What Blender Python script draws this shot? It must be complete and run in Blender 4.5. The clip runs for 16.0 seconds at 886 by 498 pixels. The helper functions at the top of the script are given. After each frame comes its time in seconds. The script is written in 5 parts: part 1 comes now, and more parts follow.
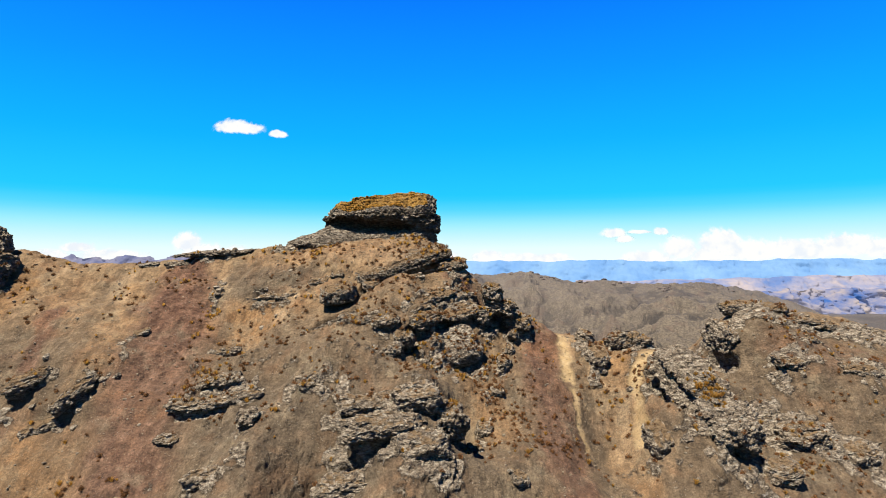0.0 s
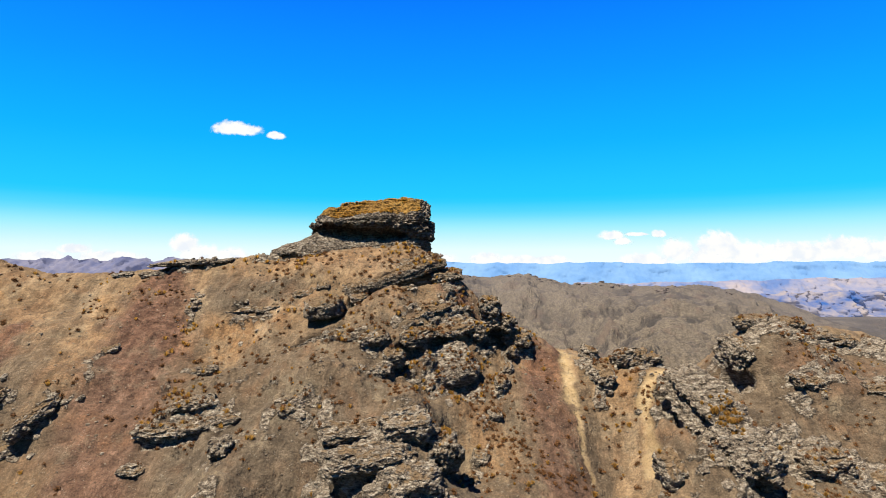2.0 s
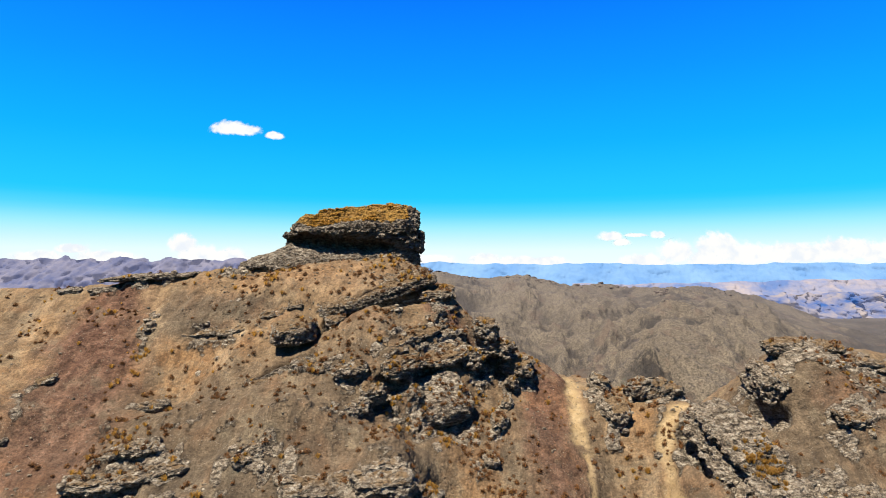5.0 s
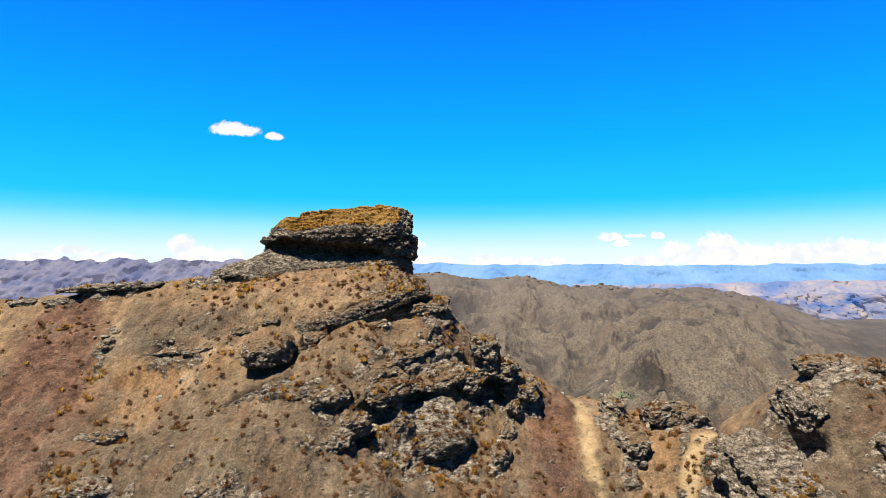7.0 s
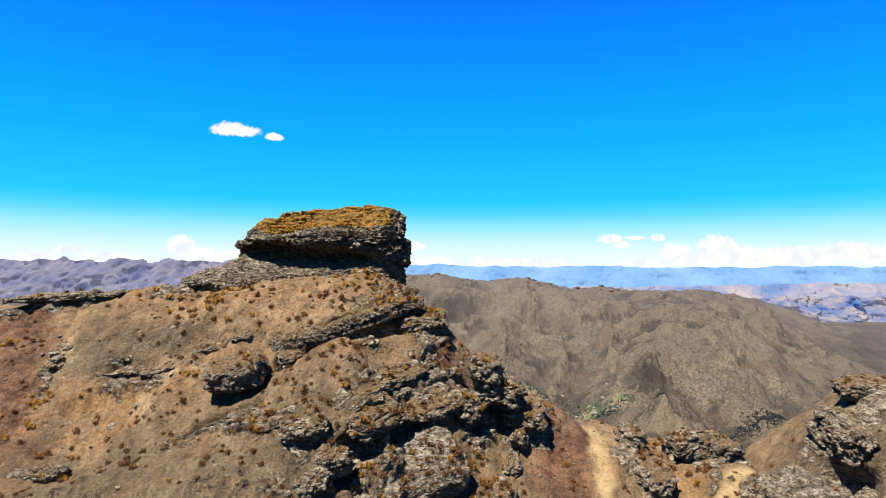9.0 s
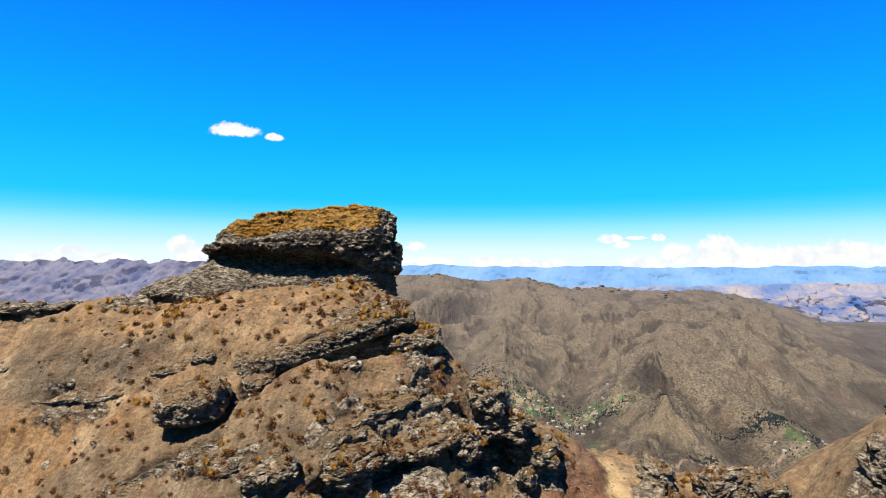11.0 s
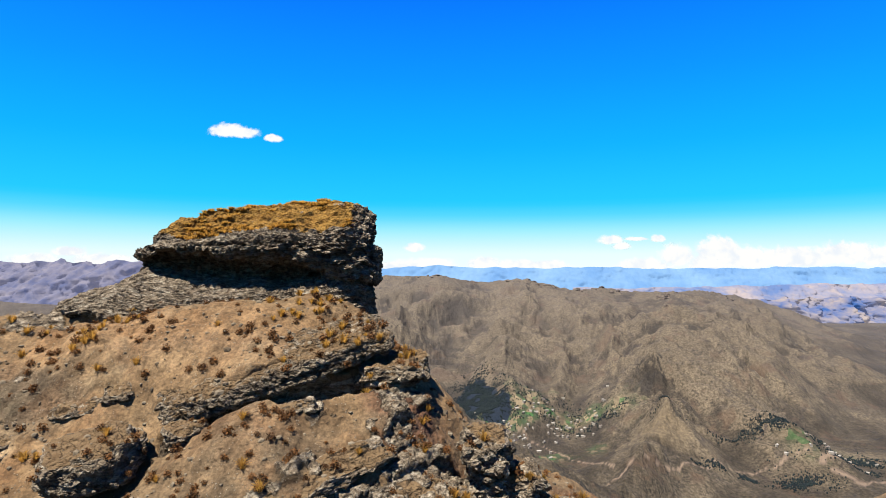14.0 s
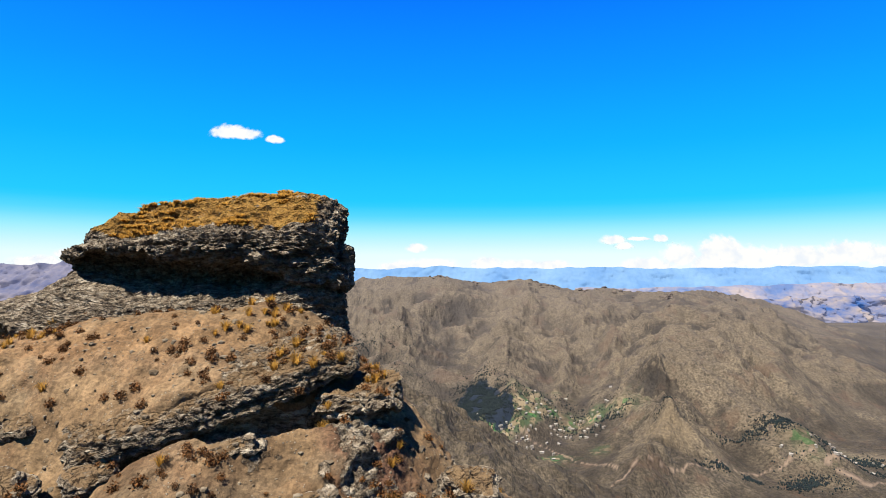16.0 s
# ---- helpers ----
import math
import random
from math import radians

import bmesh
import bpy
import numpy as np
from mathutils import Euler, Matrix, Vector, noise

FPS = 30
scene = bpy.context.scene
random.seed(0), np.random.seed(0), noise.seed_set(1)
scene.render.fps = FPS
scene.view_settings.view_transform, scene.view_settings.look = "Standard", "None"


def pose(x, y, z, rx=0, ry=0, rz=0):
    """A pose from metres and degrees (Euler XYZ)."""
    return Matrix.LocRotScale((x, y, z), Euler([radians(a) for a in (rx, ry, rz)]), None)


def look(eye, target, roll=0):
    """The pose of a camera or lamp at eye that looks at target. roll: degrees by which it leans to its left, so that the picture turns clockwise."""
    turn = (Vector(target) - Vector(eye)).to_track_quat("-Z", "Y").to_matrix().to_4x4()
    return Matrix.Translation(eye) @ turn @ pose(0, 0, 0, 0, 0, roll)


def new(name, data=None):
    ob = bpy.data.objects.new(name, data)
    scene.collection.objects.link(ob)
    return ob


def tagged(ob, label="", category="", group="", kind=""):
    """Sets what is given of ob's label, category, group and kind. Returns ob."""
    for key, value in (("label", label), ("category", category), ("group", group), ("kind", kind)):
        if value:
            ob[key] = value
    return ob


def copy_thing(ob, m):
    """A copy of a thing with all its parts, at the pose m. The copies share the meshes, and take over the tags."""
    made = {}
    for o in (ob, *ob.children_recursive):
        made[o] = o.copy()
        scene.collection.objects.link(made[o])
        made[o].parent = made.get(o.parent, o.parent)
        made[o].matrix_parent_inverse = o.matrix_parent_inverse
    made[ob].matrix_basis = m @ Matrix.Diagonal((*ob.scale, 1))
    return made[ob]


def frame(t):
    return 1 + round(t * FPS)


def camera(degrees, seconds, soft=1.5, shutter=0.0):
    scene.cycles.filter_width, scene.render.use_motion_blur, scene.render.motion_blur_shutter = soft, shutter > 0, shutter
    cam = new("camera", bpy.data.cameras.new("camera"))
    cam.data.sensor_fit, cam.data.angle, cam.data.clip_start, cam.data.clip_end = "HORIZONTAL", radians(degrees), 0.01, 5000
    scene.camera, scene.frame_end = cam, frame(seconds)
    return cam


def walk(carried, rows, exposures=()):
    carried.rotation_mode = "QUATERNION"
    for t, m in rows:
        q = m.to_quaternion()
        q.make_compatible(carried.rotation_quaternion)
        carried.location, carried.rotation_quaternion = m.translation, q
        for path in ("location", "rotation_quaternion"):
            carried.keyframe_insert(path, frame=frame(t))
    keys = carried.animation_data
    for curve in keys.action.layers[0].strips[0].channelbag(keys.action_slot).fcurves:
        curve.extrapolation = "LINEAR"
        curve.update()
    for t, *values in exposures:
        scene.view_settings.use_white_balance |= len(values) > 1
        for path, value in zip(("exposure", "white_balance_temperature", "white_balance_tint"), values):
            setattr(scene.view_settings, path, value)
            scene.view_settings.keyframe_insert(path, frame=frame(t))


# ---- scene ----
cam = camera(71.0, 16.0, soft=0.55)
PATH = [
    (0, (8.542, -78.891, -7.016), (8.533, -76.892, -6.954), -0.2),
    (0.5, (8.632, -77.712, -6.769), (8.625, -75.713, -6.703), -0.1),
    (1, (8.736, -76.482, -6.492), (8.732, -74.484, -6.424), -0.1),
    (1.5, (8.83, -75.239, -6.241), (8.827, -73.24, -6.174), -0.1),
    (2, (8.942, -73.994, -5.98), (8.94, -71.995, -5.912), -0.1),
    (2.5, (9.069, -72.705, -5.703), (9.068, -70.707, -5.635), -0.1),
    (3, (9.21, -71.346, -5.399), (9.21, -69.347, -5.332), -0.1),
    (3.5, (9.357, -69.965, -5.101), (9.357, -67.966, -5.034), -0.1),
    (4, (9.509, -68.531, -4.85), (9.51, -66.532, -4.781), -0.0),
    (6.5, (10.219, -60.795, -3.76), (10.221, -58.796, -3.69), 0.0),
    (7, (10.311, -59.136, -3.584), (10.313, -57.137, -3.512), 0.0),
    (7.5, (10.377, -57.5, -3.418), (10.379, -55.502, -3.345), 0.1),
    (8, (10.454, -55.921, -3.258), (10.456, -53.922, -3.185), 0.1),
    (8.5, (10.556, -54.367, -3.104), (10.558, -52.368, -3.029), 0.1),
    (9, (10.653, -52.82, -2.972), (10.655, -50.822, -2.896), 0.2),
    (11.5, (11.118, -44.827, -2.217), (11.119, -42.828, -2.14), 0.1),
    (12, (11.203, -43.304, -2.108), (11.205, -41.305, -2.03), 0.0),
    (12.5, (11.306, -41.8, -2.009), (11.307, -39.802, -1.931), 0.0),
    (13, (11.396, -40.326, -1.92), (11.398, -38.327, -1.841), 0.0),
    (13.5, (11.537, -38.85, -1.838), (11.539, -36.851, -1.759), 0.0),
    (14, (11.696, -37.399, -1.775), (11.699, -35.401, -1.695), 0.1),
    (14.5, (11.933, -35.927, -1.718), (11.936, -33.929, -1.637), 0.0),
    (15, (12.253, -34.433, -1.654), (12.251, -32.434, -1.573), -0.1),
    (15.5, (12.528, -33.012, -1.594), (12.524, -31.013, -1.512), -0.1),
    (16, (12.802, -31.57, -1.602), (12.798, -29.571, -1.52), -0.1),
]
walk(cam, [(t, look(eye, target, roll)) for t, eye, target, roll in PATH])

# ---- world and sun ----
SUN = Vector((-0.30, -0.36, 0.88)).normalized()      # towards the sun
world = bpy.data.worlds.new("sky")
scene.world = world
world.use_nodes = True
wn = world.node_tree
wn.nodes.clear()


def node(tree, kind, **props):
    n = tree.nodes.new(kind)
    for k, v in props.items():
        n.inputs[int(k[1:])].default_value = v
    return n


def ramp(tree, stops, interpolation="LINEAR"):
    n = tree.nodes.new("ShaderNodeValToRGB")
    n.color_ramp.interpolation = interpolation
    e = n.color_ramp.elements
    while len(e) < len(stops):
        e.new(0.5)
    for k, (pos, col) in enumerate(stops):
        e[k].position = pos
        e[k].color = (*col, 1) if len(col) == 3 else col
    return n


sky = wn.nodes.new("ShaderNodeTexSky")
sky.sky_type = "NISHITA"
sky.sun_disc = False
sky.sun_elevation = math.asin(SUN.z)
sky.sun_rotation = math.atan2(SUN.x, SUN.y)
sky.altitude = 4000
sky.dust_density = 0.3
tc = wn.nodes.new("ShaderNodeTexCoord")
sep = wn.nodes.new("ShaderNodeSeparateXYZ")
wn.links.new(tc.outputs["Generated"], sep.inputs[0])
# a deep graded highland sky: white haze at the horizon, cyan, then saturated blue
grad = ramp(wn, [(0.0, (0.12, 0.09, 0.06)), (0.48, (0.30, 0.27, 0.25)), (0.5, (0.90, 0.98, 0.98)), (0.516, (0.80, 0.98, 1.0)), (0.534, (0.36, 0.86, 1.0)),
                 (0.545, (0.10, 0.70, 1.0)), (0.556, (0.01, 0.60, 1.0)), (0.60, (0.0, 0.45, 1.0)), (0.65, (0.0, 0.31, 1.0)), (0.71, (0.0, 0.18, 1.0)), (0.80, (0.0, 0.08, 0.55)), (1.0, (0.0, 0.03, 0.2))])
half = wn.nodes.new("ShaderNodeMath")
half.operation = "MULTIPLY_ADD"
half.inputs[1].default_value = half.inputs[2].default_value = 0.5
wn.links.new(sep.outputs[2], half.inputs[0])
wn.links.new(half.outputs[0], grad.inputs[0])
bg1, bg2 = node(wn, "ShaderNodeBackground", i1=0.0263), node(wn, "ShaderNodeBackground", i1=0.279)
wn.links.new(sky.outputs[0], bg1.inputs[0])
wn.links.new(grad.outputs[0], bg2.inputs[0])
mixw = node(wn, "ShaderNodeMixShader", i0=0.96)
wn.links.new(bg1.outputs[0], mixw.inputs[1])
wn.links.new(bg2.outputs[0], mixw.inputs[2])
wout = wn.nodes.new("ShaderNodeOutputWorld")
wn.links.new(mixw.outputs[0], wout.inputs[0])

sun = new("sun", bpy.data.lights.new("sun", "SUN"))
sun.data.energy, sun.data.angle, sun.data.color = 5.0, radians(0.5), (1.0, 0.93, 0.80)
sun.matrix_world = look(SUN * 100, (0, 0, 0))
scene.view_settings.exposure = 1.9

# ---- numbers: noise over arrays ----
rng = np.random.RandomState(7)
PERM = rng.permutation(512).astype(np.int32)
PERM = np.concatenate([PERM, PERM, PERM])
GRAD = rng.normal(size=(512, 3))
GRAD = (GRAD / np.linalg.norm(GRAD, axis=1)[:, None]).astype(np.float32)
CELL = rng.rand(512, 4)


def hash3(i, j, k):
    return PERM[PERM[PERM[i & 511] + (j & 511)] + (k & 511)] & 511


def perlin(p):
    f = np.floor(p).astype(np.int32)
    d = (p - f).astype(np.float32)
    w = d * d * d * (d * (d * 6 - 15) + 10)
    out = np.zeros(len(p), np.float32)
    for a in (0, 1):
        for b in (0, 1):
            for c in (0, 1):
                g = GRAD[hash3(f[:, 0] + a, f[:, 1] + b, f[:, 2] + c)]
                v = g[:, 0] * (d[:, 0] - a) + g[:, 1] * (d[:, 1] - b) + g[:, 2] * (d[:, 2] - c)
                out += v * (w[:, 0] if a else 1 - w[:, 0]) * (w[:, 1] if b else 1 - w[:, 1]) * (w[:, 2] if c else 1 - w[:, 2])
    return out * 1.5


def fbm(p, octaves=4, gain=0.5):
    out, amp, q = np.zeros(len(p)), 1.0, np.array(p, float)
    for _ in range(octaves):
        out += amp * perlin(q)
        q, amp = q * 2.03 + 17.3, amp * gain
    return out


def ridged(p, octaves=4, gain=0.55):
    out, amp, q = np.zeros(len(p)), 1.0, np.array(p, float)
    for _ in range(octaves):
        out += amp * (1 - 2 * np.abs(perlin(q)))
        q, amp = q * 2.07 + 9.1, amp * gain
    return out


def cells(p):
    """Distances to the nearest two cell centres and a random value of the nearest cell."""
    f = np.floor(p).astype(np.int64)
    d1, d2, val = np.full(len(p), 9.0), np.full(len(p), 9.0), np.zeros(len(p))
    for a in (-1, 0, 1):
        for b in (-1, 0, 1):
            for c in (-1, 0, 1):
                q = f + (a, b, c)
                h = CELL[hash3(q[:, 0], q[:, 1], q[:, 2])]
                d = np.linalg.norm(q + h[:, :3] - p, axis=1)
                near = d < d1
                d2 = np.where(near, d1, np.minimum(d2, d))
                val = np.where(near, h[:, 3], val)
                d1 = np.where(near, d, d1)
    return d1, d2, val


def smooth(a, b, v):
    t = np.clip((v - a) / (b - a), 0, 1)
    return t * t * (3 - 2 * t)


def to_segment(x, y, ax, ay, bx, by):
    """Distance from points to a segment in the plan, and how far along it (0 to 1)."""
    dx, dy = bx - ax, by - ay
    t = np.clip(((x - ax) * dx + (y - ay) * dy) / (dx * dx + dy * dy), 0, 1)
    return np.hypot(x - ax - t * dx, y - ay - t * dy), t


# ---- mesh helpers ----
def mesh_of(name, verts, faces, material=None, smoothed=True):
    """A mesh from arrays; faces all have the same number of corners."""
    me = bpy.data.meshes.new(name)
    verts, faces = np.asarray(verts, np.float32), np.asarray(faces, np.int32)
    n, k = faces.shape
    me.vertices.add(len(verts))
    me.vertices.foreach_set("co", verts.ravel())
    me.loops.add(n * k)
    me.loops.foreach_set("vertex_index", faces.ravel())
    me.polygons.add(n)
    me.polygons.foreach_set("loop_start", np.arange(n, dtype=np.int32) * k)
    me.polygons.foreach_set("use_smooth", np.full(n, smoothed))
    me.update(calc_edges=True)
    me.validate()
    if material:
        me.materials.append(material)
    return me


def grid_faces(rows, cols):
    i = np.arange(rows * cols).reshape(rows, cols)
    return np.stack([i[:-1, :-1], i[:-1, 1:], i[1:, 1:], i[1:, :-1]], -1).reshape(-1, 4)


def attribute(me, name, values):
    a = me.attributes.new(name, "FLOAT", "POINT")
    a.data.foreach_set("value", np.asarray(values, np.float32))


def grid_normals(p):
    du, dv = np.gradient(p, axis=1), np.gradient(p, axis=0)
    n = np.cross(du, dv)
    n /= np.linalg.norm(n, axis=2)[..., None] + 1e-9
    return np.where(n[..., 2:] < 0, -n, n)


# ---- materials ----
def material(name):
    m = bpy.data.materials.new(name)
    m.use_nodes = True
    t = m.node_tree
    b = t.nodes["Principled BSDF"]
    b.inputs["Specular IOR Level"].default_value = 0.15
    b.inputs["Roughness"].default_value = 0.95
    return m, t, b


def coords(t, scale=(1, 1, 1), rot=(0, 0, 0), generated=False):
    c = t.nodes.new("ShaderNodeTexCoord" if generated else "ShaderNodeNewGeometry")
    m = t.nodes.new("ShaderNodeMapping")
    m.inputs["Scale"].default_value = scale
    m.inputs["Rotation"].default_value = rot
    t.links.new(c.outputs["Generated" if generated else "Position"], m.inputs[0])
    return m.outputs[0]


def noise_tex(t, vec, scale, detail=6, rough=0.6, distortion=0.0):
    n = t.nodes.new("ShaderNodeTexNoise")
    n.inputs["Scale"].default_value, n.inputs["Detail"].default_value = scale, detail
    n.inputs["Roughness"].default_value, n.inputs["Distortion"].default_value = rough, distortion
    t.links.new(vec, n.inputs["Vector"])
    return n.outputs[0]


def voronoi(t, vec, scale, feature="F1", out=0):
    n = t.nodes.new("ShaderNodeTexVoronoi")
    n.feature = feature
    n.inputs["Scale"].default_value = scale
    t.links.new(vec, n.inputs["Vector"])
    return n.outputs[out]


def mix(t, fac, a, b, blend="MIX"):
    n = t.nodes.new("ShaderNodeMix")
    n.data_type, n.blend_type = "RGBA", blend
    for sock, v in ((n.inputs[0], fac), (n.inputs[6], a), (n.inputs[7], b)):
        if isinstance(v, (int, float)):
            sock.default_value = v
        elif isinstance(v, tuple):
            sock.default_value = (*v, 1)
        else:
            t.links.new(v, sock)
    return n.outputs[2]


def mapped(t, v, a, b, lo=0.0, hi=1.0):
    n = t.nodes.new("ShaderNodeMapRange")
    n.interpolation_type = "SMOOTHSTEP"
    for k, w in ((1, a), (2, b), (3, lo), (4, hi)):
        n.inputs[k].default_value = w
    t.links.new(v, n.inputs[0])
    return n.outputs[0]


def maths(t, op, a, b):
    n = t.nodes.new("ShaderNodeMath")
    n.operation = op
    for sock, v in ((n.inputs[0], a), (n.inputs[1], b)):
        if isinstance(v, (int, float)):
            sock.default_value = v
        else:
            t.links.new(v, sock)
    return n.outputs[0]


def attr(t, name):
    n = t.nodes.new("ShaderNodeAttribute")
    n.attribute_name = name
    return n.outputs["Fac"]


def bump(t, b, height, strength, distance, prior=None):
    n = t.nodes.new("ShaderNodeBump")
    n.inputs["Strength"].default_value, n.inputs["Distance"].default_value = strength, distance
    t.links.new(height, n.inputs["Height"])
    if prior:
        t.links.new(prior, n.inputs["Normal"])
    t.links.new(n.outputs[0], b.inputs["Normal"])
    return n.outputs[0]


REFLECT = 0.235      # overall reflectance of the dusty ground colours below


def paint(t, b, col):
    t.links.new(mix(t, 1.0, col, (REFLECT, REFLECT, REFLECT), "MULTIPLY"), b.inputs["Base Color"])


BED = 0.30          # how steeply the beds of rock rise towards +x


def rock_colour(t, vec):
    """Grey-brown volcanic rock: banded along its beds, blotched with pale lichen and rust."""
    beds = coords(t, (0.55, 0.55, 1.5), (0, math.atan(BED), 0))
    base = ramp(t, [(0.35, (0.06, 0.045, 0.033)), (0.43, (0.27, 0.205, 0.142)), (0.52, (0.54, 0.425, 0.305)), (0.63, (0.95, 0.83, 0.66))])
    t.links.new(noise_tex(t, beds, 3.0, 7, 0.72, 0.3), base.inputs[0])
    lichen = mapped(t, noise_tex(t, vec, 5.0, 5, 0.72), 0.56, 0.61)
    col = mix(t, maths(t, "MULTIPLY", lichen, 0.5), base.outputs[0], (0.90, 0.79, 0.63))
    rust = mapped(t, noise_tex(t, vec, 0.55, 5, 0.6), 0.55, 0.72)
    col = mix(t, maths(t, "MULTIPLY", rust, 0.5), col, (0.17, 0.10, 0.055))
    dark = mapped(t, noise_tex(t, vec, 2.3, 7, 0.7), 0.47, 0.36)
    col = mix(t, maths(t, "MULTIPLY", dark, 0.45), col, (0.05, 0.04, 0.032))
    wander = t.nodes.new("ShaderNodeVectorMath")
    wander.operation = "ADD"
    t.links.new(beds, wander.inputs[0])
    push = t.nodes.new("ShaderNodeTexNoise")
    push.inputs["Scale"].default_value, push.inputs["Detail"].default_value = 3.0, 4
    t.links.new(vec, push.inputs["Vector"])
    t.links.new(push.outputs["Color"], wander.inputs[1])
    joint = mapped(t, voronoi(t, wander.outputs[0], 1.6, "DISTANCE_TO_EDGE"), 0.05, 0.01)
    return mix(t, maths(t, "MULTIPLY", joint, 0.65), col, (0.035, 0.028, 0.022))


def rock_bump(t, b, vec):
    beds = coords(t, (1.0, 1.0, 1.5), (0, math.atan(BED), 0))
    facets = maths(t, "ADD", maths(t, "MULTIPLY", voronoi(t, beds, 2.2), 0.8), maths(t, "MULTIPLY", voronoi(t, beds, 6.5), 0.30))
    crack = mapped(t, voronoi(t, beds, 1.5, "DISTANCE_TO_EDGE"), 0.0, 0.06)
    h = maths(t, "ADD", maths(t, "ADD", facets, maths(t, "MULTIPLY", crack, 0.35)), noise_tex(t, beds, 2.4, 5, 0.62, 0.4))
    first = bump(t, b, h, 0.9, 0.32)
    return bump(t, b, noise_tex(t, vec, 8.0, 4, 0.65), 1.0, 0.10, first)


def make_rock_material():
    m, t, b = material("weathered rock")
    vec = coords(t)
    col = rock_colour(t, vec)
    flat = maths(t, "ADD", attr(t, "flat"), maths(t, "MULTIPLY", maths(t, "SUBTRACT", noise_tex(t, vec, 1.3, 6, 0.7), 0.5), 1.5))
    soil = mapped(t, flat, 0.64, 0.84)
    earth = ramp(t, [(0.30, (0.27, 0.17, 0.09)), (0.5, (0.39, 0.256, 0.136)), (0.70, (0.50, 0.345, 0.195))])
    t.links.new(noise_tex(t, vec, 2.5, 8, 0.7), earth.inputs[0])
    col = mix(t, soil, col, earth.outputs[0])
    grassy = mapped(t, maths(t, "ADD", attr(t, "grass"), maths(t, "MULTIPLY", maths(t, "SUBTRACT", noise_tex(t, vec, 0.9, 8, 0.7), 0.5), 2.6)), 0.55, 0.75)
    straw = ramp(t, [(0.3, (0.26, 0.115, 0.025)), (0.5, (0.60, 0.32, 0.065)), (0.7, (0.85, 0.53, 0.15))])
    t.links.new(noise_tex(t, vec, 3.0, 8, 0.75), straw.inputs[0])
    col = mix(t, grassy, col, straw.outputs[0])
    paint(t, b, col)
    rock_bump(t, b, vec)
    return m


def make_ground_material():
    m, t, b = material("dry slope of soil, scree and rock")
    vec = coords(t)
    soil = ramp(t, [(0.30, (0.245, 0.152, 0.080)), (0.5, (0.34, 0.220, 0.117)), (0.70, (0.445, 0.30, 0.168))])
    t.links.new(noise_tex(t, vec, 0.45, 8, 0.65), soil.inputs[0])
    red = ramp(t, [(0.33, (0.105, 0.050, 0.031)), (0.5, (0.225, 0.114, 0.068)), (0.67, (0.36, 0.205, 0.132))])
    t.links.new(noise_tex(t, vec, 1.1, 9, 0.7), red.inputs[0])
    ochre = ramp(t, [(0.3, (0.30, 0.158, 0.066)), (0.7, (0.46, 0.268, 0.122))])
    t.links.new(noise_tex(t, vec, 0.7, 7, 0.6), ochre.inputs[0])
    pale = ramp(t, [(0.3, (0.66, 0.44, 0.20)), (0.7, (0.86, 0.64, 0.36))])
    t.links.new(noise_tex(t, vec, 1.3, 7, 0.6), pale.inputs[0])
    col = mix(t, attr(t, "red"), soil.outputs[0], red.outputs[0])
    col = mix(t, attr(t, "ochre"), col, ochre.outputs[0])
    dust = ramp(t, [(0.3, (0.42, 0.28, 0.15)), (0.7, (0.70, 0.51, 0.31))])
    t.links.new(noise_tex(t, vec, 0.9, 9, 0.72), dust.inputs[0])
    col = mix(t, maths(t, "MULTIPLY", attr(t, "pale"), 0.85), col, dust.outputs[0])
    shale = ramp(t, [(0.3, (0.085, 0.062, 0.040)), (0.7, (0.28, 0.212, 0.140))])
    t.links.new(noise_tex(t, vec, 0.8, 10, 0.75), shale.inputs[0])
    bare = maths(t, "MULTIPLY", attr(t, "grey"), maths(t, "SUBTRACT", 0.9, maths(t, "MULTIPLY", attr(t, "red"), 0.65)))
    col = mix(t, bare, col, shale.outputs[0])
    stain = mapped(t, noise_tex(t, vec, 0.22, 5, 0.6, 0.5), 0.5, 0.68)
    col = mix(t, maths(t, "MULTIPLY", stain, 0.3), col, (0.36, 0.17, 0.072))
    grey = mapped(t, noise_tex(t, vec, 0.33, 6, 0.65), 0.52, 0.66)
    col = mix(t, maths(t, "MULTIPLY", grey, 0.4), col, (0.36, 0.29, 0.19))
    streaks = mapped(t, noise_tex(t, coords(t, (1.0, 0.16, 0.16)), 1.5, 8, 0.7), 0.36, 0.62, 0.78, 1.18)
    grain = mapped(t, noise_tex(t, vec, 6.0, 5, 0.7), 0.34, 0.66, 0.72, 1.3)
    col = mix(t, 1.0, col, grain, "MULTIPLY")
    mottle = mapped(t, noise_tex(t, vec, 0.9, 7, 0.7, 0.4), 0.36, 0.64, 0.80, 1.2)
    col = mix(t, 1.0, col, mottle, "MULTIPLY")
    col = mix(t, 1.0, col, streaks, "MULTIPLY")
    col = mix(t, attr(t, "path"), col, pale.outputs[0])
    # scattered chips of stone, pale and dark
    stone = voronoi(t, vec, 5.5)
    chip = maths(t, "MULTIPLY", mapped(t, stone, 0.22, 0.13), mapped(t, noise_tex(t, vec, 1.2, 4, 0.6), 0.45, 0.6))
    col = mix(t, maths(t, "MULTIPLY", chip, 0.7), col, (0.70, 0.62, 0.50))
    grit = mapped(t, noise_tex(t, vec, 5.0, 5, 0.7), 0.46, 0.36)
    stony = maths(t, "ADD", 0.22, maths(t, "MULTIPLY", maths(t, "MAXIMUM", attr(t, "grey"), attr(t, "red")), 0.55))
